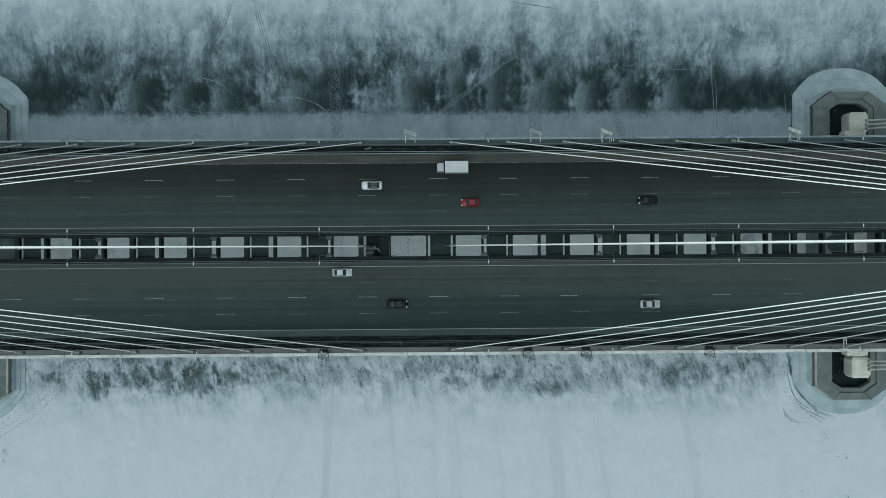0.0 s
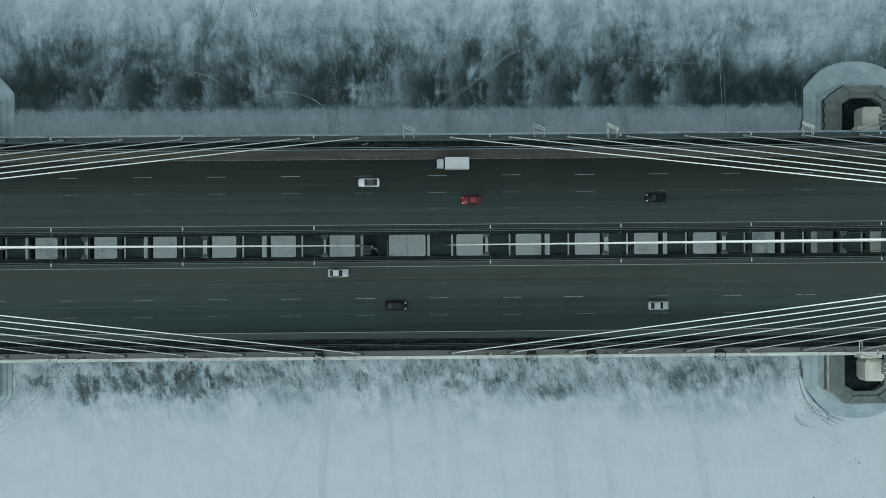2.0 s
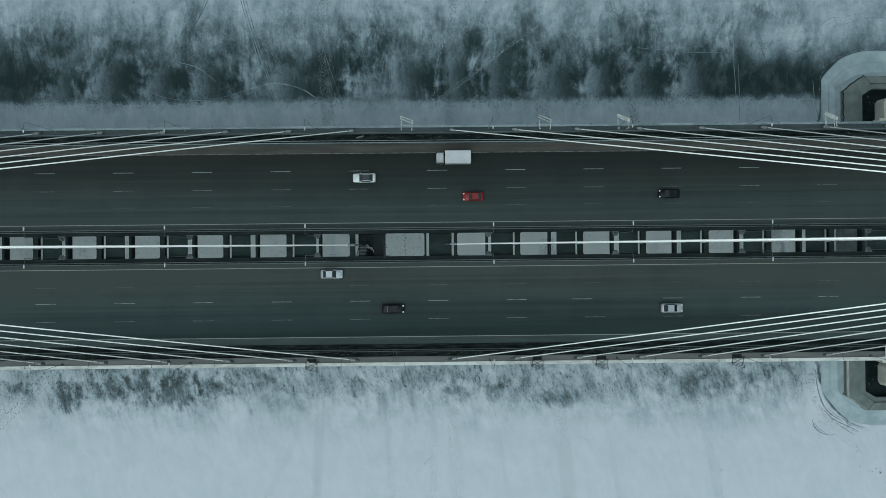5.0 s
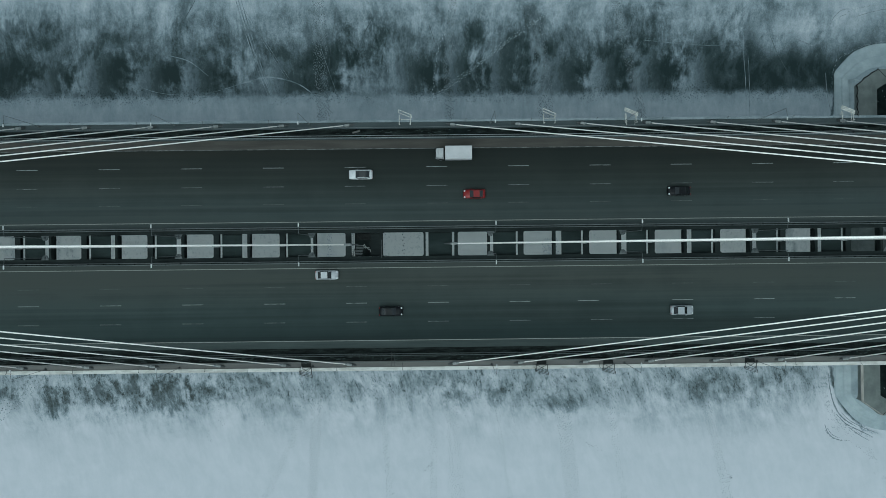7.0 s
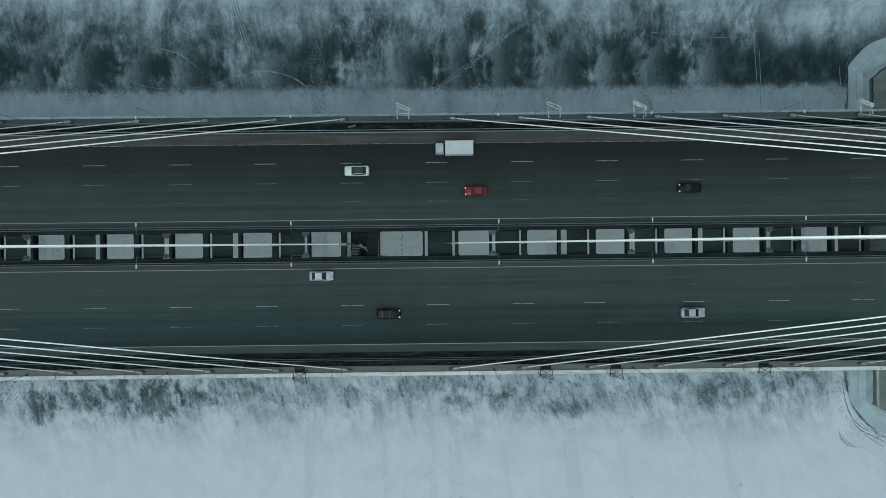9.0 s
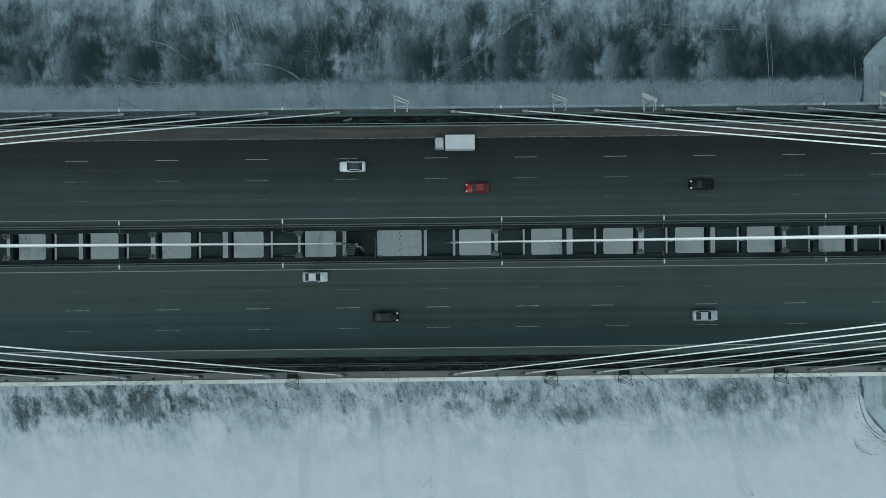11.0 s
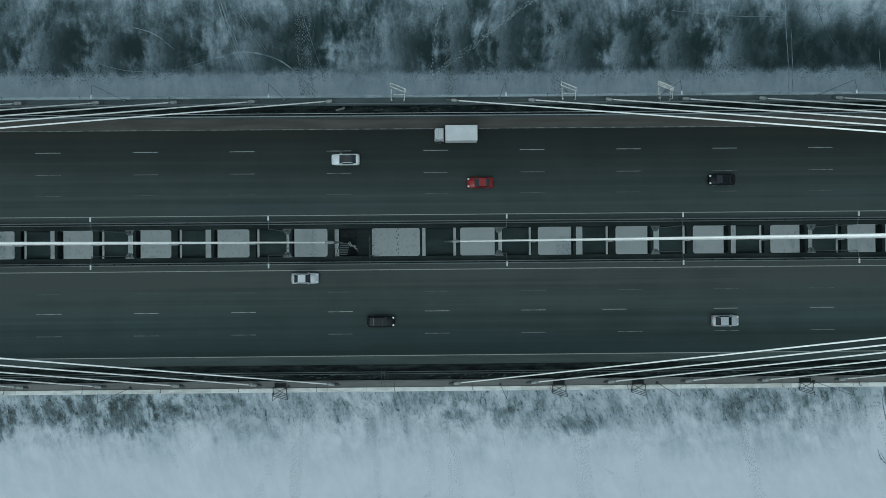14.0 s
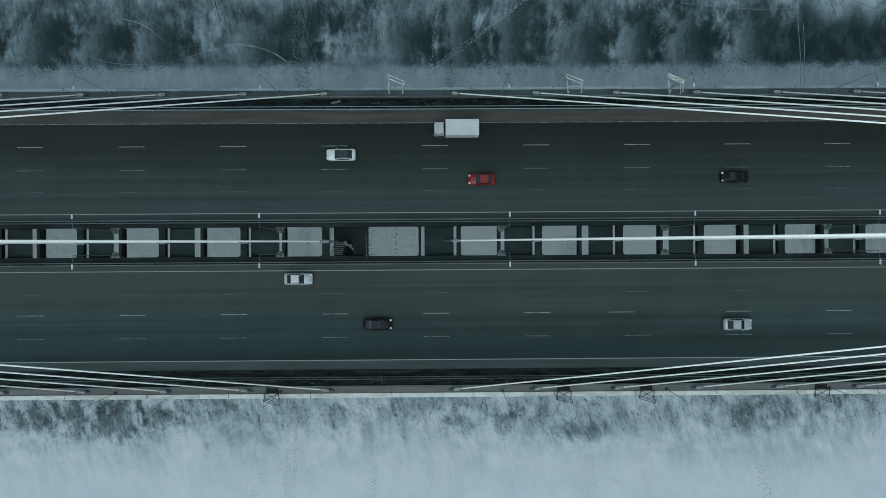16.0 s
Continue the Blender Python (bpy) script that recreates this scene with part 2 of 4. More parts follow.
    amount = k.math("SUBTRACT", amount, k.math("MULTIPLY", k.math("MULTIPLY", under, dirt), 0.30), True)
    # wet smears bent round the ice aprons of the piers
    for px, py, rx, ry, deep, thick in ((113.4, -27.0, 15.6, 20.2, 0.62, 0.05), (113.4, 30.0, 14.5, 20.0, 0.45, 0.035)):
        ex, ey = k.math("DIVIDE", k.math("SUBTRACT", x, px), rx), k.math("DIVIDE", k.math("SUBTRACT", y, py), ry)
        e = k.math("SQRT", k.math("ADD", k.math("MULTIPLY", ex, ex), k.math("MULTIPLY", ey, ey)))
        off_line = k.math("ABSOLUTE", k.math("ADD", k.math("SUBTRACT", e, 1.0), k.math("MULTIPLY", k.math("SUBTRACT", tuft, 0.5), 0.05)))
        wet = k.math("MULTIPLY", k.step(off_line, thick, 0.0), k.step(k.math("ADD", plume, k.math("MULTIPLY", grit, 0.5)), 0.10, 0.75))
        out = k.math("MULTIPLY", k.step(x, 112.0, 104.0), k.step(k.math("ABSOLUTE", y), 27.0, 33.0))
        amount = k.math("SUBTRACT", amount, k.math("MULTIPLY", k.math("MULTIPLY", wet, out), deep), True)
    # crystals and crumbs show most where snow and ice meet
    half = k.math("MULTIPLY", k.math("MULTIPLY", amount, k.math("SUBTRACT", 1.0, amount)), 4.0)
    amount = k.math("ADD", amount, k.math("MULTIPLY", weigh(k, (grit, 0.8), (fine, 0.8)), k.math("MULTIPLY", half, k.math("ADD", k.math("MULTIPLY", tear, 0.13), 0.02))), True)
    col = ramp(k, amount, [(0.0, (0.0062, 0.0164, 0.0162)), (0.2, (0.0315, 0.0472, 0.0496)), (0.42, (0.106, 0.1328, 0.1464)), (0.62, (0.226, 0.2648, 0.2848)), (0.82, (0.378, 0.4016, 0.4264)), (1.0, (0.508, 0.515, 0.541))])
    # silt browns the slush on the south side and greens the clear ice
    silt = k.math("MULTIPLY", k.math("MULTIPLY", k.step(y, -42.0, -36.0), k.step(y, -20.0, -25.0)), k.step(amount, 1.0, 0.5))
    col = k.mix(k.math("MULTIPLY", silt, 0.12), col, (0.16, 0.156, 0.14))
    # paler, warmer colour under the bridge, painted in to offset the deck's shade
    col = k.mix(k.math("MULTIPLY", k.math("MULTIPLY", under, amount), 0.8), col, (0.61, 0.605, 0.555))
    k.bump(fine, 0.2, 0.08)
    return k.done(col, k.step(amount, 0.0, 0.6, 0.45, 0.88))


def asphalt_material():
    """Old asphalt: polished pale inner lanes, damp dark outer ones, drawn out by the traffic."""
    k = Nodes("asphalt", 0.9, 0.0, 0.10)
    _, y, _ = k.xyz()
    lanes = k.noise(1.0, 4, 0.55, k.scaled(0.007, 1.1, 1.0))
    broad = k.noise(1.0, 3, 0.5, k.scaled(0.010, 0.22, 1.0))
    patch = k.noise(0.10, 5, 0.65)
    grain = k.noise(26.0, 3, 0.7)
    spot = k.step(k.noise(1.3, 2, 0.5), 0.74, 0.80)
    use = k.step(y, -25.0, 25.0)
    use.node.interpolation_type = "LINEAR"
    at = lambda v: (v + 25.0) / 50.0
    damp = ramp(k, use, [(at(-18.8), 0.38), (at(-15), 0.60), (at(-11), 0.86), (at(-6), 1.04), (at(-3), 1.0), (at(5), 0.94), (at(9), 0.85), (at(13), 0.53), (at(17), 0.32), (at(20), 0.24)])
    f = k.math("ADD", k.math("ADD", k.math("MULTIPLY", lanes, 0.40), k.math("MULTIPLY", broad, 0.32)), k.math("ADD", k.math("MULTIPLY", patch, 0.20), k.math("MULTIPLY", grain, 0.08)))
    dry = k.step(k.math("ABSOLUTE", k.math("ADD", k.xyz()[0], -12.0)), 12.0, 85.0, 0.94, 1.30)    # paler towards the pylons
    f = k.math("MULTIPLY", k.math("MULTIPLY", k.step(f, 0.34, 0.66, 0.60, 1.27), damp), dry)
    f = k.math("SUBTRACT", f, k.math("MULTIPLY", spot, 0.12), True)
    k.bump(grain, 0.25, 0.01)
    # sand browns the outer northern lane, meltwater films cool the southern ones
    tone = ramp(k, use, [(at(-18), (0.0365, 0.0520, 0.0505)), (at(-12), (0.0400, 0.0530, 0.0502)), (at(-6), (0.0470, 0.0530, 0.0470)), (at(4), (0.0425, 0.0530, 0.0510)), (at(9), (0.0415, 0.0520, 0.0495)), (at(14), (0.0460, 0.0515, 0.0450)), (at(19), (0.0520, 0.0500, 0.0410))])
    hue = k.step(k.noise(1.0, 3, 0.5, k.scaled(0.011, 0.16, 1.0)), 0.35, 0.65)
    return k.done(k.mix(f, (0.0024, 0.0060, 0.0058), k.mix(k.math("MULTIPLY", hue, 0.4), tone, (0.0468, 0.0528, 0.0480))), k.step(lanes, 0.3, 0.7, 0.70, 0.9))


def paint_material(name, colour, wear):
    k = Nodes(name, 0.8, 0.0, 0.15)
    w = k.noise(1.0, 5, 0.65, k.scaled(0.8, 3.0, 1.0))
    return k.done(k.mix(k.step(w, wear - 0.12, wear + 0.12), colour, (0.048, 0.052, 0.0512)))


ICE_M = ice_material()
ASPHALT = asphalt_material()
LINE = paint_material("road_paint", (0.232, 0.244, 0.236), 0.58)
NORTH_EDGE = paint_material("half_gone_edge_paint", (0.16, 0.164, 0.156), 0.50)
EDGE = paint_material("edge_line_paint", (0.225, 0.225, 0.205), 0.66)
LINE_OLD = paint_material("old_road_paint", (0.152, 0.16, 0.156), 0.52)
LINE_FAINT = paint_material("faint_road_paint", (0.08736, 0.09408, 0.09072), 0.48)
GRIT = worn("gritty_strip", (0.0310, 0.0395, 0.0370), (0.0500, 0.0620, 0.0585), 0.6, 0.9, stretch=(0.15, 1.5, 1))
SHOULDER = worn("sandy_shoulder", (0.03898, 0.03696, 0.03226), (0.0672, 0.06317, 0.05443), 0.6, 0.9, stretch=(0.15, 1.5, 1))
GUTTER = worn("wet_gutter", (0.0015, 0.0030, 0.0028), (0.0205, 0.0265, 0.0240), 0.9, 0.6, lo=0.40, hi=0.66, fine=5.0, stretch=(0.35, 1.6, 1), shine=0.06)
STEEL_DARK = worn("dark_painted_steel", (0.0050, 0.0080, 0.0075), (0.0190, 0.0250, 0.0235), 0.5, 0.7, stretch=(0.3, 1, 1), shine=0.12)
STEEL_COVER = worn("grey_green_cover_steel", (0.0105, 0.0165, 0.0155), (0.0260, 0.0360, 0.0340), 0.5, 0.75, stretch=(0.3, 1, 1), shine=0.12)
# pale so that the unseen undersides bounce light onto the snow below
GIRDER = worn("pale_girder_paint", (0.384, 0.4, 0.392), (0.496, 0.504, 0.488), 0.4, 0.6, stretch=(0.2, 1, 1))
STEEL_GREY = worn("grey_painted_steel", (0.0672, 0.07594, 0.07526), (0.121, 0.131, 0.1277), 0.6, 0.65, stretch=(0.3, 1, 1))
GALV = worn("galvanised_steel", (0.2016, 0.215, 0.215), (0.3091, 0.3226, 0.3158), 1.2, 0.5, 0.4)
LEDGE = worn("grey_brown_ledge", (0.08736, 0.086, 0.08064), (0.1344, 0.131, 0.121), 0.5, 0.8, stretch=(0.2, 1, 1))
LEDGE_N = worn("dark_grey_ledge", (0.032, 0.042, 0.043), (0.060, 0.072, 0.073), 0.5, 0.75, stretch=(0.2, 1, 1))
CREAM = panelled("cream_painted_parapet", (0.352, 0.344, 0.312), (0.528, 0.52, 0.488))
PARAPET_N = panelled("grey_painted_parapet", (0.128, 0.156, 0.164), (0.212, 0.244, 0.256))
WHITE = worn("white_sheath", (0.97, 0.92, 0.85), (0.99, 0.95, 0.885), 0.3, 0.25, shine=1.0)
SOCKET = worn("grey_socket", (0.17, 0.18, 0.172), (0.32, 0.325, 0.31), 1.5, 0.5, 0.1)
FRAME_W = worn("chalky_white_frame", (0.336, 0.336, 0.304), (0.544, 0.536, 0.496), 1.5, 0.65)
FRAME_D = worn("dark_bracket_steel", (0.0336, 0.03696, 0.03696), (0.08736, 0.09072, 0.08736), 1.5, 0.6)
CONCRETE = worn("pier_concrete", (0.098, 0.112, 0.106), (0.158, 0.172, 0.162), 0.35, 0.85)
TAN = worn("pale_tan_concrete", (0.42, 0.405, 0.345), (0.58, 0.56, 0.48), 0.35, 0.8)
# black of water and wet stains, also the painted shade in the stair bay
PIT = worn("black_water_and_hole_shade", (0.003, 0.006, 0.006), (0.012, 0.018, 0.017), 0.6, 0.5, shine=0.05)
APRON = worn("blue_ice", (0.2226, 0.2658, 0.2782), (0.3462, 0.3895, 0.4018), 0.25, 0.5, bump=0.3)
HEAD = worn("pale_lamp_housing", (0.40, 0.41, 0.40), (0.52, 0.53, 0.52), 1.5, 0.5)
TIMBER = worn("weathered_timber", (0.192, 0.184, 0.164), (0.368, 0.352, 0.32), 1.2, 0.85, stretch=(1, 0.2, 1))
RUBBER = worn("black_rubber", (0.006, 0.0075, 0.007), (0.016, 0.018, 0.017), 2.0, 0.7, shine=0.1)
PRINT_LIGHT = worn("packed_snow", (0.2419, 0.2822, 0.3024), (0.3494, 0.3898, 0.4099), 0.5, 0.85)
PRINT_BLACK = worn("wet_dark_slush", (0.02352, 0.03226, 0.0336), (0.0672, 0.084, 0.08736), 0.8, 0.7)
SLUSH_DARK = worn("dark_thawed_prints", (0.028, 0.0384, 0.0416), (0.096, 0.12, 0.128), 0.8, 0.75)
SLUSH = worn("grey_wet_slush", (0.096, 0.1184, 0.1264), (0.264, 0.296, 0.316), 1.2, 0.75)
# pale tone that paints the highlight on a footprint's edge
LIT_RIM = worn("lit_print_rim", (0.455, 0.475, 0.49), (0.53, 0.54, 0.56), 0.5, 0.85)
PRINT_DARK = worn("trodden_slush", (0.20, 0.228, 0.245), (0.33, 0.36, 0.378), 0.8, 0.85)
TRACK = worn("scraped_ice", (0.085, 0.110, 0.120), (0.205, 0.240, 0.260), 0.35, 0.8, lo=0.4, hi=0.6)
GLASS = worn("tinted_glass", (0.0064, 0.008, 0.0088), (0.0112, 0.0136, 0.0144), 1.0, 0.12, shine=0.5)
LAMP_GLASS = worn("lamp_lens", (0.46, 0.48, 0.48), (0.54, 0.56, 0.56), 3.0, 0.25)
TAIL = worn("red_lens", (0.24, 0.0096, 0.008), (0.288, 0.016, 0.0128), 3.0, 0.3)


def car_paint(name, colour, metal=0.2):
    k = Nodes(name, 0.35, metal, 0.3 if max(colour) > 0.05 else 0.12)
    k.b.inputs["Coat Weight"].default_value = 0.15 if max(colour) > 0.05 else 0.04
    dirt = k.noise(2.2, 5, 0.6)
    return k.done(k.mix(k.step(dirt, 0.45, 0.8), colour, tuple(0.7 * q + 0.006 for q in colour)))


# ---- mesh helpers ----
def mesh_of(bm, name, mat, smooth=False):
    me = bpy.data.meshes.new(name)
    bmesh.ops.recalc_face_normals(bm, faces=bm.faces)
    if smooth:
        for f in bm.faces:
            f.smooth = True
    bm.to_mesh(me)
    bm.free()
    if mat:
        me.materials.append(mat)
    return me


def part(name, bm, mat, parent=None, label="", smooth=False):
    ob = new(name, bm if isinstance(bm, bpy.types.Mesh) else mesh_of(bm, name, mat, smooth))
    if parent:
        ob.parent = parent
    return tagged(ob, label)


def thing(name, label, category, group="", kind="", at=(0, 0, 0)):
    ob = new(name)
    ob.location = at
    ob.empty_display_size = 0.2
    return tagged(ob, label, category, group, kind)


def box(bm, x0, x1, y0, y1, z0, z1, bevel=0.0):
    v = [bm.verts.new(p) for p in ((x0, y0, z0), (x1, y0, z0), (x1, y1, z0), (x0, y1, z0), (x0, y0, z1), (x1, y0, z1), (x1, y1, z1), (x0, y1, z1))]
    fs = [bm.faces.new([v[i] for i in q]) for q in ((3, 2, 1, 0), (4, 5, 6, 7), (0, 1, 5, 4), (1, 2, 6, 5), (2, 3, 7, 6), (3, 0, 4, 7))]
    if bevel:
        bmesh.ops.bevel(bm, geom=list({e for f in fs for e in f.edges}), offset=bevel, segments=2, affect="EDGES", profile=0.5)
    return bm


def boxed(*a, bevel=0.0):
    return box(bmesh.new(), *a, bevel=bevel)


def tube(bm, p, q, r0, r1=None, seg=10):
    p, q = Vector(p), Vector(q)
    r1 = r0 if r1 is None else r1
    m = Matrix.Translation((p + q) / 2) @ (q - p).to_track_quat("Z", "Y").to_matrix().to_4x4()
    bmesh.ops.create_cone(bm, cap_ends=True, segments=seg, radius1=r0, radius2=r1, depth=(q - p).length, matrix=m)
    return bm


def tubed(p, q, r0, r1=None, seg=10):
    return tube(bmesh.new(), p, q, r0, r1, seg)


def prism(bm, outline, z0, z1, top_inset=0.0):
    """An upright prism over an outline, its top drawn in by top_inset."""
    c = Vector((sum(p[0] for p in outline) / len(outline), sum(p[1] for p in outline) / len(outline)))
    lo = [bm.verts.new((p[0], p[1], z0)) for p in outline]
    hi = []
    for p in outline:
        d = Vector(p) - c
        d = c + d * (1 - top_inset / d.length)
        hi.append(bm.verts.new((d.x, d.y, z1)))
    n = len(outline)
    bm.faces.new(lo[::-1])
    bm.faces.new(hi)
    for i in range(n):
        bm.faces.new((lo[i], lo[(i + 1) % n], hi[(i + 1) % n], hi[i]))
    return bm


def ring(bm, outer, inner, z0, z1, lip=0.0):
    """A flat-topped ring between two outlines with as many corners; lip lowers its outer rim."""
    n = len(outer)
    a = [bm.verts.new((p[0], p[1], z0)) for p in outer]
    b = [bm.verts.new((p[0], p[1], z1 - lip)) for p in outer]
    c = [bm.verts.new((p[0], p[1], z1)) for p in inner]
    d = [bm.verts.new((p[0], p[1], z0)) for p in inner]
    for i in range(n):
        j = (i + 1) % n
        for s, t in ((a, b), (b, c), (c, d), (d, a)):
            bm.faces.new((s[i], s[j], t[j], t[i]))
    return bm


# ---- the frozen river ----
def build_ground():
    bm = bmesh.new()
    xs = [-3000, -400, -200, 0, 200, 400, 3000]
    vs = [[bm.verts.new((x, y, ICE)) for x in xs] for y in xs]
    for i in range(len(xs) - 1):
        for j in range(len(xs) - 1):
            bm.faces.new((vs[i][j], vs[i][j + 1], vs[i + 1][j + 1], vs[i + 1][j]))
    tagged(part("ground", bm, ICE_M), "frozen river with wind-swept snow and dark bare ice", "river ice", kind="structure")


build_ground()

# ---- the bridge deck ----
NORTH_IN, SOUTH_IN = 3.18, -1.47         # edges of the open gap between the two carriageways


def strip(name, y0, y1, z0, z1, mat, parent, label=""):
    return part(name, boxed(X0, X1, y0, y1, z0, z1), mat, parent, label)


def build_deck():
    north = thing("road_north", "dark worn asphalt carriageway on the bridge's north deck", "road", kind="structure")
    strip("girder", 3.6, 23.2, -2.7, -0.30, GIRDER, north, "pale grey steel box girder under the roadway")
    strip("edge_girder", 3.18, 4.45, -1.0, -0.004, STEEL_DARK, north)
    strip("asphalt", 4.45, 19.66, -0.30, 0.0, ASPHALT, north)
    strip("shoulder", 19.66, 21.42, -0.30, 0.012, SHOULDER, north, "sand-dusted brownish shoulder")
    strip("kerb", 21.42, 21.92, -0.30, 0.14, LEDGE_N, north)
    strip("walkway", 21.92, 23.5, -0.30, -0.10, GUTTER, north, "dark dirty service walkway")
    strip("ledge", 23.5, 24.72, -0.30, 0.16, LEDGE_N, north)
    south = thing("road_south", "dark worn asphalt carriageway on the bridge's south deck", "road", kind="structure")
    strip("girder", -21.9, -1.9, -2.7, -0.30, GIRDER, south, "pale grey steel box girder under the roadway")
    strip("edge_girder", -2.85, -1.47, -1.0, -0.004, STEEL_DARK, south)
    strip("asphalt", -18.0, -2.85, -0.30, 0.0, ASPHALT, south)
    strip("gutter", -19.4, -18.0, -0.30, -0.02, GRIT, south)
    strip("kerb", -20.35, -19.4, -0.30, 0.06, GUTTER, south, "wet dark kerb strip")
    strip("walkway", -21.95, -20.35, -0.30, -0.10, GUTTER, south, "dark dirty service walkway")
    strip("ledge", -23.1, -21.95, -0.30, 0.16, LEDGE, south, "grey-brown concrete ledge")
    for y0, y1, top, mat, parent, label in ((24.72, 25.16, 0.42, PARAPET_N, north, "grey-blue painted parapet panel"), (-23.8, -23.1, 0.34, CREAM, south, "weathered cream-white parapet panel")):
        seg = mesh_of(boxed(-3.19, 3.19, y0, y1, -0.9, top, bevel=0.03), "parapet_panel", mat)
        for i in range(73):
            part("parapet_panel", seg, None, parent, label).location = (X0 + 3.2 + 6.4 * i, 0, 0)
    # lane lines
    for y, parent in ((19.6, north), (5.37, north), (-3.72, south), (-17.93, south)):
        part("edge_line", boxed(X0, X1, y - 0.06, y + 0.06, 0.001, 0.005), NORTH_EDGE if y > 19 else EDGE, parent, "worn white edge line")
    dash = {m.name: mesh_of(boxed(0.0, 4.1, -0.05, 0.05, 0.001, 0.005), "dash", m) for m in (LINE, LINE_OLD, LINE_FAINT)}
    for y, parent, mat in ((16.0, north, LINE), (12.3, north, LINE_OLD), (8.85, north, LINE_FAINT), (-7.35, south, LINE_FAINT), (-10.6, south, LINE), (-14.3, south, LINE_OLD)):
        for k in range(-9, 9):
            x = 16 * k - (2.6 if y == -10.6 and k == 2 else 0)
            part("dash", dash[mat.name], None, parent).location = (x, y, 0)


build_deck()


def build_median():
    """Cross beams, panels and openings between the two decks."""
    y0, y1 = SOUTH_IN, NORTH_IN

    def beam(a, b, deep=0.9):
        a, b = min(a, b), max(a, b)
        ob = thing("cross_beam", "dark steel cross beam between the two decks", "beam", "cross beams in the median", at=((a + b) / 2, CY, -0.1))
        w = (b - a) / 2
        bm = boxed(-w, w, y0 - CY, y1 - CY, -0.12, 0.0)
        box(bm, -0.05, 0.05, y0 - CY, y1 - CY, 0.1 - deep, -0.12)
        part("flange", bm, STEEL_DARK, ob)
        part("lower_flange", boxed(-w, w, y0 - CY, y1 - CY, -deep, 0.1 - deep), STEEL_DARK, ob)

    def panel(a, b):
        a, b = min(a, b), max(a, b)
        ob = thing("median_panel", "dark recessed steel cover panel between cross beams", "panel", "cover panels in the median", at=((a + b) / 2, CY, -1.0))
        n = 3
        for i in range(n):
            p, q = a + (b - a) * i / n, a + (b - a) * (i + 1) / n
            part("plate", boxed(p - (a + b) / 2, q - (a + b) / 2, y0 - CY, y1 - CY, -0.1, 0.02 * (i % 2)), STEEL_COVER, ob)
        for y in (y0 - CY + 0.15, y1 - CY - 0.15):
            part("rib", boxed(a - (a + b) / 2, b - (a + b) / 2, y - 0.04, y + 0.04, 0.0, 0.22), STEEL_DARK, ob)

    def bay(s, x, first):
        """One bay outwards from x in the direction s: opening, beam, slot, panel, slot, beam."""
        beam(x + s * 5.85, x + s * 6.32, 1.7)
        panel(x + s * (7.0 if first else 7.6), x + s * 11.5)
        beam(x + s * 11.85, x + s * 12.9)
        corners(x, x + s * 5.85)

    def corners(a, b):
        """Filleted gusset plates in the four corners of an opening."""
        a, b = min(a, b), max(a, b)
        for xx, w in ((a, 1), (b, -1)):
            for y, d in ((y0, 1), (y1, -1)):
                r = 0.42
                arc = [(xx + w * (r - r * math.sin(t)), y + d * (r - r * math.cos(t))) for t in (i * math.pi / 12 for i in range(7))]
                bm = bmesh.new()
                prism(bm, [(xx, y), *arc], -0.4, -0.1)
                tagged(part("gusset", bm, STEEL_DARK), "dark rounded gusset plate at an opening's corner", "gusset", "gussets in the median")

    for k in range(16):
        bay(1, 6.0 + 12.9 * k, k == 0)
        bay(-1, -16.0 - 12.9 * k, k == 0)
    beam(5.31, 6.0)
    panel(0.21, 4.87)
    beam(-0.72, -0.33)
    beam(-9.35, -8.73)
    corners(-8.73, -0.72)
    beam(-16.0, -14.95)


build_median()


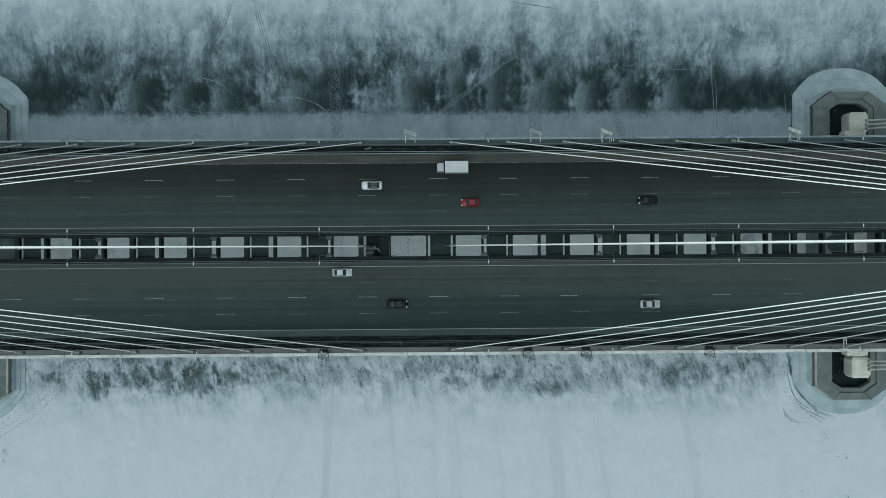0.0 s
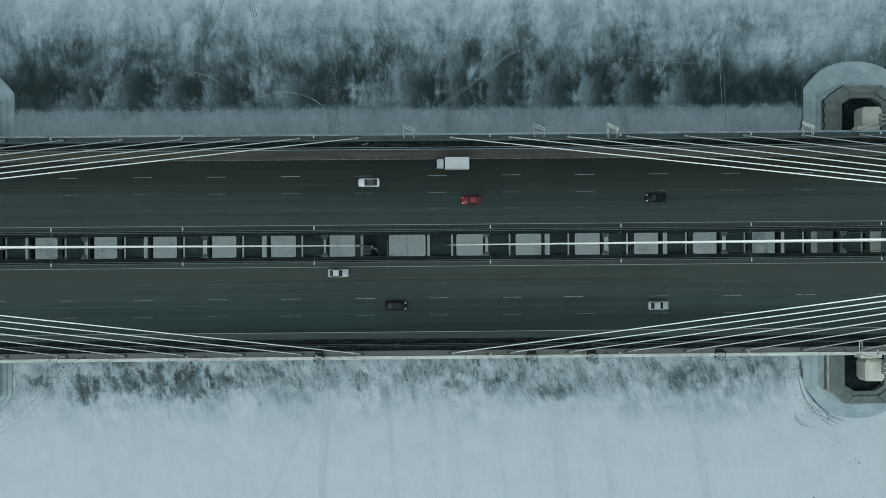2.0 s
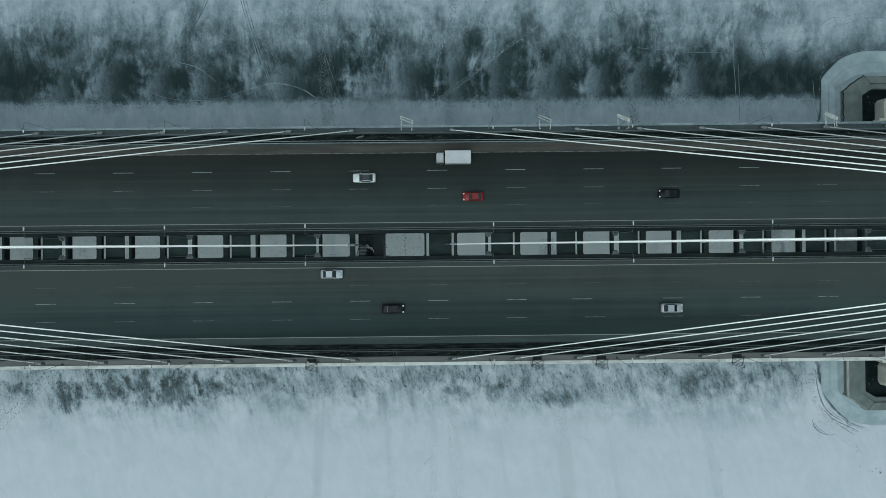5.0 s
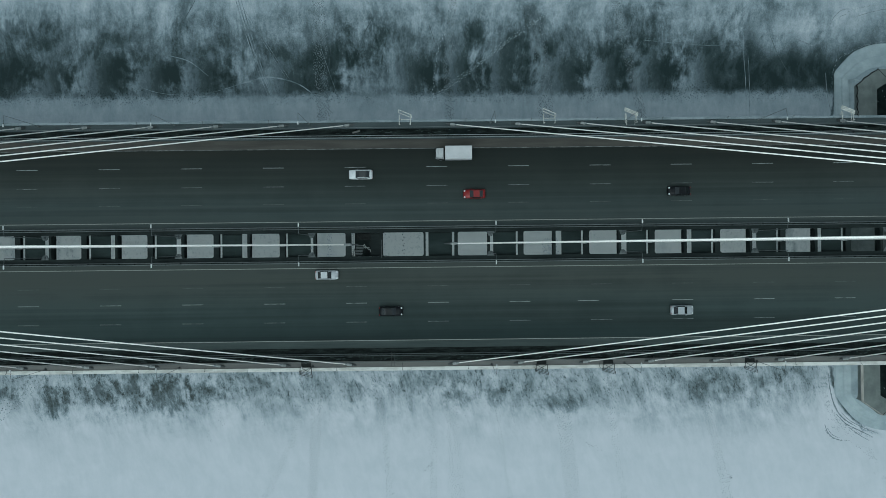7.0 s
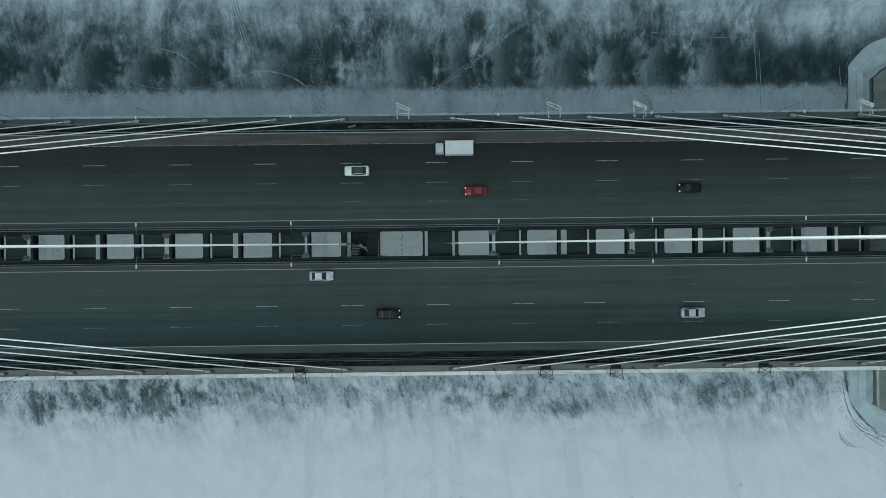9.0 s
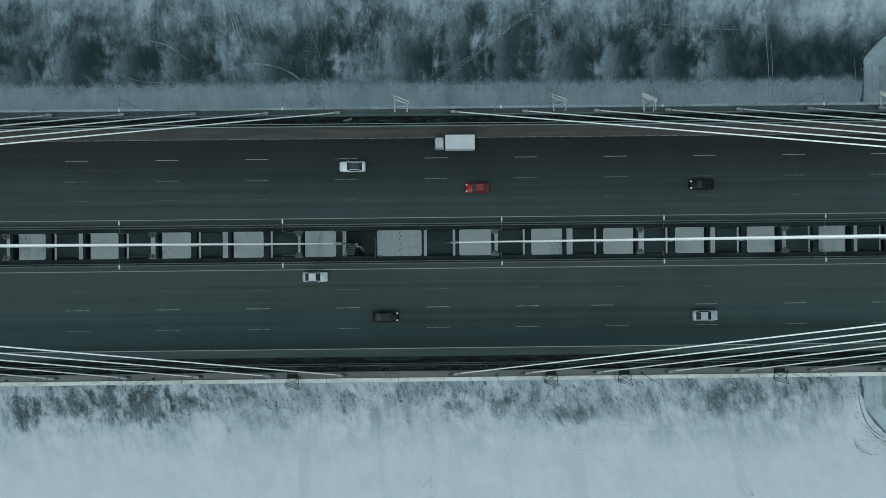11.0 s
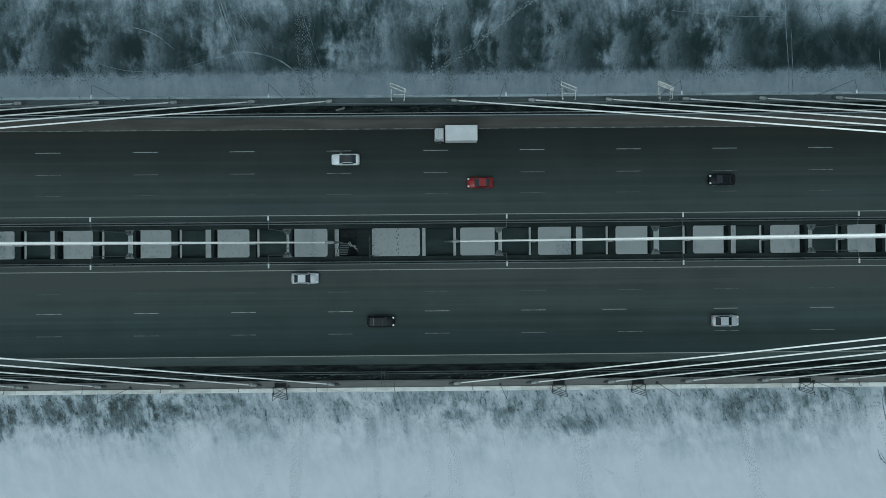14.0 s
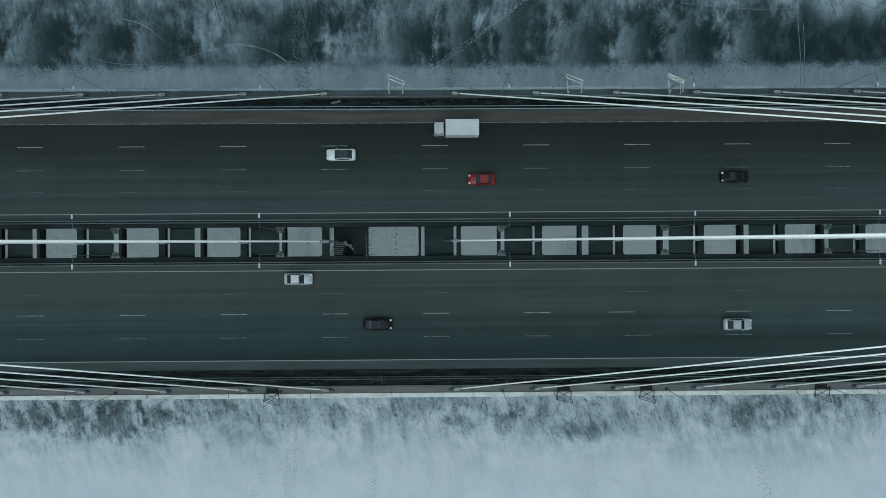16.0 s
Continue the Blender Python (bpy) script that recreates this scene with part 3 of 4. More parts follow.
def build_stair():
    """The dark bay with a service stair next to mid-span."""
    ob = thing("service_stair", "dark steel service stair and landing in the median bay", "stair", at=(-12.1, CY, -2.4))
    # near-black colour puts the deep hole's shade into this plate
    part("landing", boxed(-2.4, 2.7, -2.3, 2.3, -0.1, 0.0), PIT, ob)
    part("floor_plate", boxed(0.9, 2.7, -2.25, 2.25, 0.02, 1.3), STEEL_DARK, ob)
    tread = mesh_of(boxed(-0.85, 0.75, -0.07, 0.07, -0.02, 0.02), "tread", STEEL_GREY)
    for i in range(7):
        part("tread", tread, None, ob).location = (-1.5 + 0.05 * i, -2.0 + 0.3 * i, 1.7 - 0.22 * i)
    for x in (-2.5, -0.45):
        part("stringer", tubed((x, -2.2, 1.9), (x + 0.3, 0.0, 0.3), 0.05), STEEL_DARK, ob)
    part("grating", boxed(-1.9, 1.5, 0.9, 2.2, 0.9, 0.96), RUBBER, ob)
    slat = mesh_of(boxed(-1.7, 1.7, -0.05, 0.05, 0, 0.08), "slat", RUBBER)
    for i in range(4):
        part("slat", slat, None, ob).location = (-0.2, 1.05 + 0.34 * i, 0.98)
    for y in (-2.29, 2.29):
        part("side_plate", boxed(-2.8, 2.7, y - 0.02, y + 0.02, 0.0, 2.28), STEEL_DARK, ob)
    part("hatch", boxed(0.5, 1.3, -0.2, 0.8, 0.02, 0.3, bevel=0.03), STEEL_DARK, ob)
    bm = bmesh.new()
    tube(bm, (2.3, -2.2, 0.4), (2.3, 2.2, 0.4), 0.06)
    part("pipe", bm, STEEL_DARK, ob)
    bm = bmesh.new()
    for i in range(16):
        a = Vector((-0.6 + 0.12 * i + rng.uniform(-0.2, 0.2), 0.1 - 0.1 * i + rng.uniform(-0.3, 0.3), 0.9))
        tube(bm, a, a + Vector((rng.uniform(0.2, 0.7), rng.uniform(-0.7, 0.2), rng.uniform(-0.1, 0.5))), rng.uniform(0.04, 0.09), seg=6)
    part("cable_bundle", bm, SOCKET, ob, "tangle of grey cable ends")
    drain = thing("drain_pipe", "thin dark bent pipe hanging into the median opening", "pipe", at=(-8.95, CY, 0.0))
    part("riser", tubed((0, -2.6, 0.15), (0, 0.9, 0.15), 0.06, seg=8), FRAME_D, drain)
    for y, dx in ((-2.2, 1.5), (-0.6, 0.7)):
        part("branch", tubed((0, y, 0.12), (dx, y + 0.1, 0.02), 0.045, seg=8), FRAME_D, drain)
    lad = thing("ladder", "narrow pale steel ladder across the median slot", "ladder", at=(-14.75, CY, -1.2))
    rung = mesh_of(tubed((-0.16, 0, 0), (0.16, 0, 0), 0.05, seg=6), "rung", GALV)
    for x in (-0.16, 0.16):
        part("rail", tubed((x, -2.2, 0), (x, 2.2, 0), 0.04, seg=6), GALV, lad)
    for i in range(12):
        part("rung", rung, None, lad).location = (0, -2.1 + 0.38 * i, 0)


build_stair()


# ---- rails along the decks ----
def guard_rail(label, rails, post_y, top, step, mat):
    ob = thing("guardrail", label, "guardrail", "guardrails on the bridge")
    for y, z, w, h in rails:
        bm = boxed(X0, X1, y - w / 2, y + w / 2, z - h / 2, z + h / 2)
        box(bm, X0, X1, y - w / 2 - 0.02, y + w / 2 + 0.02, z - h / 6, z + h / 6)
        part("rail", bm, mat, ob)
    post = mesh_of(boxed(-0.07, 0.07, -0.09, 0.09, 0.0, top), "post", STEEL_DARK)
    n = int(230 / step)
    for i in range(n):
        part("post", post, None, ob).location = (MID - 115 + step * i, post_y, 0.0)


guard_rail("galvanised steel guardrail beside the north walkway", ((21.62, 0.75, 0.06, 0.3), (22.05, 0.80, 0.05, 0.2)), 21.85, 0.85, 6.0, GALV)
guard_rail("galvanised steel guardrail beside the south walkway", ((-20.45, 0.75, 0.05, 0.3), (-20.78, 0.80, 0.05, 0.2)), -20.62, 0.85, 6.0, STEEL_GREY)
guard_rail("grey steel guardrail along the north edge of the median", ((4.28, 0.70, 0.14, 0.3), (3.92, 0.55, 0.10, 0.2)), 4.1, 0.75, 3.0, STEEL_GREY)
guard_rail("grey steel guardrail along the south edge of the median", ((-2.72, 0.70, 0.14, 0.3), (-2.36, 0.55, 0.10, 0.2)), -2.54, 0.75, 3.0, STEEL_GREY)


def hand_rail(label, y, z, r, step):
    ob = thing("handrail", label, "handrail", "handrails on the bridge")
    part("top_rail", tubed((X0, y, z), (X1, y, z), r), STEEL_GREY, ob)
    post = mesh_of(tubed((0, 0, 0), (0, 0, z), 0.04, seg=6), "post", STEEL_GREY)
    for i in range(int(230 / step)):
        part("post", post, None, ob).location = (MID - 115 + step * i, y, 0)


hand_rail("grey tubular handrail along the north walkway", 23.6, 0.95, 0.07, 6.4)
hand_rail("grey tubular handrail along the south walkway", -22.0, 0.95, 0.06, 6.4)


def parapet_post(x, y, s):
    ob = thing("marker_post", "short dark hooked post bolted across the parapet's ledge", "post", "marker posts on the parapets", at=(x, y, 0.16))
    part("strap", tubed((0, -s * 1.0, 0.03), (0, s * 0.3, 0.30), 0.035, seg=6), FRAME_D, ob)
    part("stem", tubed((0, s * 0.3, 0.28), (0.02, s * 0.38, 0.6), 0.05, 0.04, 8), FRAME_D, ob)
    part("hook", tubed((0.02, s * 0.38, 0.59), (0.15, s * 0.34, 0.57), 0.045, seg=6), FRAME_D, ob)


for i in range(17):
    parapet_post(MID - 102.6 + 12.83 * i, 24.8, 1)
    parapet_post(MID - 102.6 + 12.83 * i, -23.2, -1)


# ---- stay cables ----
def stay(a, b, r):
    a, b = Vector(a), Vector(b)
    ob = thing("stay_cable", "white sheathed stay cable rising from the deck", "cable", "stay cables of the bridge", at=a)
    d = (b - a).normalized()
    part("cable", tubed(d * 1.5, b - a, r, seg=10), WHITE, ob, smooth=True)
    part("guide_pipe", tubed(d * 0.3, d * 1.8, r * 1.6, r * 1.25, 10), GALV, ob, "grey steel guide pipe")
    part("socket", tubed(d * 0.5, d * 1.35, 0.27, 0.27, 12), SOCKET, ob, "pale grey anchor socket")
    part("anchor_tail", tubed(d * -1.2, d * 0.5, 0.08, 0.24, 12), FRAME_D, ob, "dark tapered anchor tail")


for k in range(8):
    u = 9.5 + 12.75 * k
    top = 59.5 + 2.2 * k
    for s in (-1, 1):
        for y, ty, r in ((24.25, CY + 0.4, 0.1), (-22.6, CY - 0.4, 0.1), (CY + 0.02, CY, 0.15)):
            if k == 7 and y == CY + 0.02:
                continue
            stay((MID + s * u, y, 0.35), (MID + s * PYLON, ty, top), r)


# ---- pylons and piers ----
def oct_outline(cx, x_half, y_in, y_out, cut):
    s = 1 if y_out > y_in else -1
    return [(cx - x_half, y_in), (cx + x_half, y_in), (cx + x_half, y_out - s * cut), (cx + x_half * 0.5, y_out), (cx - x_half * 0.5, y_out), (cx - x_half, y_out - s * cut)]


def pylon(s):
    cx = MID + s * PYLON
    ob = thing("pylon", "pale pylon with steel tube legs on a concrete river pier", "pylon", "pylons of the bridge", at=(cx, CY, ICE))

    def lay(name, bm, mat, label="", smooth=False):
        p = part(name, bm, mat, ob, label, smooth)
        p.matrix_parent_inverse = Matrix.Translation((-cx, -CY, -ICE))
        return p

    # middle of the pier, then its two ends
    lay("pier_body", boxed(cx - 10.2, cx + 10.2, -14, 16, ICE - 0.5, -27.6), CONCRETE)
    for end, y_in, y_out, py in ((1, 16.0, 42.0, 33.3), (-1, -14.0, -41.2, -32.3)):
        outer = oct_outline(cx, 10.2, y_in, y_out, 3.7)
        inner = oct_outline(cx, 5.2, y_in + end * 3, y_out - end * 3.1, 1.6)
        ledge = oct_outline(cx, 6.6, y_in + end * 2, y_out - end * 1.9, 2.4)
        lay("pier_rim", ring(bmesh.new(), outer, ledge, ICE - 0.5, -27.3), CONCRETE, "grey concrete pier rim")
        lay("pier_step", ring(bmesh.new(), ledge, inner, ICE - 0.5, -27.75), CONCRETE)
        lay("pit", prism(bmesh.new(), [(p[0], p[1]) for p in inner], -29.6, -29.2), PIT, "black water in the pier's well")
        px = cx + s * 1.5
        col = [(px - 2.6, py - 2.0), (px - 2.0, py - 2.9), (px + 2.0, py - 2.9), (px + 2.6, py - 2.0), (px + 2.6, py + 2.0), (px + 2.0, py + 2.9), (px - 2.0, py + 2.9), (px - 2.6, py + 2.0)]
        lay("pedestal", prism(bmesh.new(), col, -29.4, -26.0, 0.1), TAN, "pale tan octagonal concrete pedestal")
        lay("pedestal_cap", prism(bmesh.new(), [(px + (p[0] - px) * 0.96, py + (p[1] - py) * 0.96) for p in col], -26.0, -25.5, 0.7), TAN)
        lay("tie_wall", boxed(px - 1.6, px + 1.0, *sorted((py - end * 2.6, py - end * 8.0)), -29.4, -26.6), TAN)
        for j in (-1, 0, 1):
            foot = Vector((px + s * 1.8, py + j * 1.1 - end * 0.6, -25.6))
            knee = Vector((cx + s * 0.6, CY + end * 27.6 + j * 0.8, 0.5))
            head = Vector((cx, CY + end * 1.2 + j * 0.5, 74.0))
            bm = tubed(foot, knee, 0.22, seg=12)
            tube(bm, knee, head, 0.22, 0.22, 12)
            lay("leg_tube", bm, WHITE, "white steel leg tube", True)
            lay("tube_collar", tubed(foot, foot + (knee - foot) * 0.03, 0.42, seg=12), GALV)
        if end > 0:
            # a sagging rubber fender hangs along the north end
            bm = bmesh.new()
            hem = [Vector((cx - s * 10.35, y, -27.35)) for y in (20, 22.6, 25.2, 27.8, 30.4, 33.0, 35.6, 38.2)] + [Vector((cx - s * x, y, -27.35)) for x, y in ((8.6, 39.9), (6.8, 41.1), (5.1, 42.15))]
            for a, b in zip(hem, hem[1:]):
                m = (a + b) / 2 + Vector((s * 0.28, 0, 0.1))
                tube(bm, a, m, 0.13, 0.09, 8)
                tube(bm, m, b, 0.09, 0.13, 8)
            lay("fender", bm, RUBBER, "black rubber fender sagging along the pier")
        else:
            lay("timber_beam", boxed(*sorted((cx - s * 10.25, cx - s * 9.7)), y_out + 3.7, y_in, -27.3, -27.05), TIMBER, "pale weathered timber beam on the pier's edge")
            lay("timber_beam", tubed((cx - s * 10.1, y_out + 3.6, -27.2), (cx - s * 5.1, y_out + 0.12, -27.2), 0.14, seg=6), TIMBER, "pale weathered timber beam on the pier's edge")
        for fx in (-0.5, 0.5):
            o2 = Vector((cx + 10.2 * fx, y_out, -27.296))
            i2 = Vector((cx + 6.6 * fx, y_out - end * 1.9, -27.296))
            lay("joint", tubed(o2, i2, 0.05, seg=6), RUBBER, "dark joint in the concrete rim")
        rr = random.Random(70 + end)
        bm = bmesh.new()
        for _ in range(15):
            gx, gy = cx + rr.uniform(-4.6, 4.6), y_out - end * rr.uniform(4.5, 16)
            bmesh.ops.create_icosphere(bm, subdivisions=1, radius=rr.uniform(0.05, 0.16), matrix=Matrix.Translation((gx, gy, -29.2)) @ Matrix.Diagonal((1.4, 1.0, 0.5, 1)))
        tagged(lay("ice_lump", bm, PRINT_LIGHT, "white ice lumps floating in the well"), kind="stuff")
    lay("cap_beam", boxed(cx - 2.8, cx + 2.8, -29, 31, -27.6, -25.0, bevel=0.15), TAN, "pale tan cap beam")
    lay("head", boxed(cx - 2.2, cx + 2.2, CY - 1.9, CY + 1.9, 57.0, 80.0, bevel=0.3), TAN, "pale cable head")
    for end, half, y_out, cut, turns, pier_y in ((1, 13.6, 49.3, 6.6, 3, 42.0), (-1, 14.4 if s > 0 else 12.6, -45.9, 8.6 if s > 0 else 7.5, 3, -41.2)):
        bm = bmesh.new()
        r = random.Random(3 + end)
        rows = []
        for f, z in ((0.0, 0.02), (0.05, 0.28), (0.13, 0.34), (0.40, 0.50), (0.46, 0.80), (0.56, 0.92), (0.80, 1.15), (0.86, 1.7), (1.0, 2.5), (1.4, 2.7)):
            o = oct_outline(cx, half - f * (half - 10.1), CY + end * 5, y_out - f * (y_out - pier_y), cut + (3.7 - cut) * min(f, 1.0))
            stop = y_out - end * (cut + 2.0)
            row = [Vector(o[1]), Vector((o[1][0], stop - end * 4)), Vector((o[1][0], stop)), *[Vector(p) for p in o[2:]], Vector((o[0][0], stop)), Vector((o[0][0], stop - end * 4)), Vector(o[0])]
            for _ in range(turns):
                cutp = [row[0]]
                for p, q in zip(row, row[1:]):
                    cutp += [p * 0.75 + q * 0.25, p * 0.25 + q * 0.75]
                row = cutp + [row[-1]]
            rows.append([bm.verts.new((p.x + r.uniform(-0.05, 0.05), p.y + r.uniform(-0.05, 0.05), ICE + z)) for p in row])
        n = len(rows[0])
        for p, q in zip(rows, rows[1:]):
            for a in range(n - 1):
                bm.faces.new((p[a], p[a + 1], q[a + 1], q[a]))
        low = [bm.verts.new((v.co.x, v.co.y, ICE - 0.4)) for v in rows[0]]
        for a in range(n - 1):
            bm.faces.new((low[a], low[a + 1], rows[0][a + 1], rows[0][a]))
        ap = part("ice_apron", bm, APRON)
        tagged(ap, "smooth pale blue ice apron round the pier", "ice", "ice aprons round the piers")


pylon(1)
pylon(-1)


# ---- street lamps ----
LAMP_X = [MID + s * (17.5 + 26.0 * k) for s in (-1, 1) for k in range(4)]


def lamp(name, label, side, foot_y, z0, height, reach, group, dark, stretch=1.0):
    mat = STEEL_GREY if not dark or side < 0 else FRAME_D
    for x in (MID + (q - MID) * stretch for q in LAMP_X):
        ob = thing(name, label, "street lamp", group, at=(x, foot_y, z0))
        bm = bmesh.new()
        tube(bm, (0, 0, 0), (0, 0, height), 0.045 if dark else 0.075, 0.03 if dark else 0.05, 8)
        part("pole", bm, mat, ob)
        part("arm", tubed((0, 0, height - 0.05), (0.08, side * reach * 0.75, height + 0.25), 0.035, seg=8), mat, ob)
        near, far, wide = (reach - 0.3, reach + 0.25, 0.11) if dark else (reach - 0.4, reach + 0.3, 0.11)
        bm = boxed(0.05 - wide, 0.05 + wide, *sorted((side * near, side * far)), height + 0.18, height + 0.34, bevel=0.05)
        part("head", bm, HEAD, ob, "pale grey lamp head")
        if not dark:
            bm = bmesh.new()
            prism(bm, [(-0.75, 0.45 * side), (0.75, 0.45 * side), (0.42, -0.35 * side), (0.2, -0.5 * side), (-0.2, -0.5 * side), (-0.42, -0.35 * side)][::side], -0.15, 0.05)
            tube(bm, (0, 0, 0), (0, 0, 0.5), 0.28, 0.2, 10)
            part("base_plate", bm, STEEL_GREY, ob, "grey bracket plate on the girder")
        else:
            part("base_plate", tubed((0, 0, 0), (0, 0, 0.4), 0.24, 0.18, 10), mat, ob)


lamp("street_lamp", "grey median street lamp with a pale head", 1, 2.75, 0.0, 11.6, 1.65, "median street lamps", False)
lamp("street_lamp", "grey median street lamp with a pale head", -1, -1.1, 0.0, 11.6, 1.6, "median street lamps", False)
lamp("street_lamp", "slim grey street lamp on the deck's edge", -1, 24.55, 0.16, 10.0, 1.9, "edge street lamps", True, 1.012)
lamp("street_lamp", "slim dark street lamp on the deck's edge", 1, -22.85, 0.16, 10.0, 1.6, "edge street lamps", True)


# ---- navigation sign frames on the outer edges ----
def sign_frame(x, side, mat, label, twin):
    y = 24.1 if side > 0 else -22.9
    ob = thing("sign_frame", label, "sign frame", "navigation sign frames on the parapets", at=(x, y, 0.2))
    out = 2.6 * side if side > 0 else 1.8 * side
    for sx in (-1.1, 1.1):
        part("arm", tubed((sx, 0, 0.5), (sx, out * 0.75, 0.3), 0.07, seg=8), mat, ob)
        part("strut", tubed((sx, out * 0.1, -0.9), (sx, out * 0.75, 0.3), 0.05, seg=8), mat, ob)
        part("upright", tubed((sx * 0.9, 0.1 * side, -0.2), (sx * 0.9, 0.1 * side, 1.0), 0.07, seg=8), mat, ob)
    # the board stands askew to the bridge
    ends = (1.12, 0.72) if side > 0 else (0.72, 1.12)
    p, q = Vector((-1.25, out * ends[0], 0.6)), Vector((1.3, out * ends[1], 0.6))
    gap = 0.25 if twin else 0.5
    for i in range(3 if twin else 2):
        off = Vector((0, -gap * side * i, -0.4 * gap * i))
        part("board_rail", tubed(p + off, q + off, (0.11 if twin else 0.08) if side > 0 else 0.05, seg=8), mat, ob)
    for e in (p, q):
        part("board_stile", tubed(e, e + Vector((0, -0.5 * side, -0.2)), 0.06, seg=8), mat, ob)
    part("walkway", boxed(-1.15, 1.15, *sorted((out * 0.08, out * 0.30)), -0.25, -0.19), FRAME_D, ob)
    if twin and side > 0:
        for sx in (-0.8, 0.8):
            part("leg", tubed((sx, -0.3, 0.1), (sx * 1.1, out * 0.7, 0.3), 0.05, seg=8), mat, ob)
    elif twin:
        part("brace", tubed((-1.1, 0, 0.4), (1.1, out * 0.7, 0.3), 0.05, seg=8), mat, ob)
        part("brace", tubed((1.1, 0, 0.4), (-1.1, out * 0.7, 0.3), 0.05, seg=8), mat, ob)
    else:
        part("brace", tubed((-1.1, out * 0.4, 0.4), (1.1, out * 0.4, 0.4), 0.05, seg=8), mat, ob)


for x, twin in ((-4.1, False), (24.1, False), (40.1, True), (82.6, True)):
    sign_frame(x, 1, FRAME_W, "chalky white navigation sign frame fixed outside the parapet", twin)
for x, twin in ((-23.9, True), (22.1, True), (35.2, True), (63.0, True)):
    sign_frame(x, -1, FRAME_D, "dark steel navigation sign frame fixed outside the parapet", twin)
    pad = thing("service_hatch", "black service hatch on the south ledge", "hatch", "service hatches", at=(x, -22.45, 0.16))
    part("cover", boxed(-0.95, 0.95, -0.52, 0.5, 0.0, 0.08, bevel=0.02), RUBBER, pad)
    part("handle", tubed((-0.2, 0.2, 0.12), (0.2, 0.2, 0.12), 0.03, seg=6), STEEL_GREY, pad)


# ---- vehicles on the bridge ----
def car(x, y, heading, colour, label, length=4.6, width=1.85, height=1.45, dark_roof=False):
    paint = car_paint("car_paint", colour)
    ob = thing("car", label, "car", "cars on the bridge", at=(x, y, 0.0))
    ob.rotation_euler = (0, 0, radians(heading))
    L, W = length / 2, width / 2
    # body: sections along the length, front at +x
    secs = [(-L, 0.80, 0.40, 0.62), (-L + 0.12, 0.93, 0.28, 0.86), (-L + 0.5, 0.99, 0.22, 0.93), (-L * 0.4, 1.0, 0.22, 0.95), (L * 0.25, 1.0, 0.22, 0.93), (L - 0.6, 0.98, 0.22, 0.80), (L - 0.14, 0.90, 0.26, 0.70), (L, 0.74, 0.38, 0.55)]
    bm = bmesh.new()
    rows = []
    for sx, w, zb, zt in secs:
        h = W * w
        prof = [(-h * 0.9, zb), (-h, zb + 0.15), (-h, zt - 0.16), (-h * 0.88, zt), (-h * 0.3, zt + 0.03), (h * 0.3, zt + 0.03), (h * 0.88, zt), (h, zt - 0.16), (h, zb + 0.15), (h * 0.9, zb)]
        rows.append([bm.verts.new((sx, py, pz)) for py, pz in prof])
    for a, b in zip(rows, rows[1:]):
        for i in range(10):
            bm.faces.new((a[i], a[(i + 1) % 10], b[(i + 1) % 10], b[i]))
    bm.faces.new(rows[0])
    bm.faces.new(rows[-1][::-1])
    part("body", bm, paint, ob, smooth=True)
    # glazed cabin and roof
    base = [(-L * 0.78, 0.78), (-L * 0.55, 0.90), (L * 0.28, 0.90), (L * 0.42, 0.82)]
    roof = [(-L * 0.50, 0.66), (-L * 0.38, 0.72), (L * 0.06, 0.72), (L * 0.12, 0.68)]
    bm = bmesh.new()
    lo = [bm.verts.new((px, k * W * w, 0.92)) for k in (1, -1) for px, w in (base if k > 0 else base[::-1])]
    hi = [bm.verts.new((px, k * W * w, height - 0.05)) for k in (1, -1) for px, w in (roof if k > 0 else roof[::-1])]
    bm.faces.new(lo)
    bm.faces.new(hi[::-1])
    for i in range(8):
        bm.faces.new((lo[i], lo[(i + 1) % 8], hi[(i + 1) % 8], hi[i]))
    part("cabin_glass", bm, GLASS, ob, "dark tinted glass")
    part("roof", boxed(-L * 0.45, L * 0.10, -W * 0.69, W * 0.69, height - 0.05, height, bevel=0.03), GLASS if dark_roof else paint, ob)
    for k in (-1, 1):
        bm = bmesh.new()
        tube(bm, (-L * 0.76, k * W * 0.80, 0.94), (-L * 0.44, k * W * 0.70, height - 0.03), 0.06, 0.05, 6)
        tube(bm, (L * 0.40, k * W * 0.84, 0.94), (L * 0.10, k * W * 0.70, height - 0.03), 0.05, 0.05, 6)
        tube(bm, (-L * 0.44, k * W * 0.71, height - 0.02), (L * 0.10, k * W * 0.71, height - 0.02), 0.05, 0.05, 6)
        part("roof_frame", bm, paint, ob)
        part("headlight", boxed(L - 0.42, L - 0.10, *sorted((k * W * 0.50, k * W * 0.82)), 0.60, 0.76, bevel=0.03), LAMP_GLASS, ob, "clear headlight")
        part("tail_light", boxed(-L + 0.06, -L + 0.22, *sorted((k * W * 0.50, k * W * 0.86)), 0.66, 0.84, bevel=0.02), TAIL, ob, "red tail light")
        part("mirror", boxed(L * 0.26, L * 0.32, *sorted((k * W * 1.0, k * W * 1.14)), 0.92, 1.05, bevel=0.02), paint, ob)
        for wx in (-L * 0.60, L * 0.62):
            wheel = part("wheel", tubed((wx, k * (W - 0.24), 0.32), (wx, k * (W - 0.01), 0.32), 0.32, seg=18), RUBBER, ob, "black tyre")
            part("rim", tubed((wx, k * (W - 0.05), 0.32), (wx, k * (W + 0.005), 0.32), 0.2, seg=12), GALV, wheel, "grey rim")


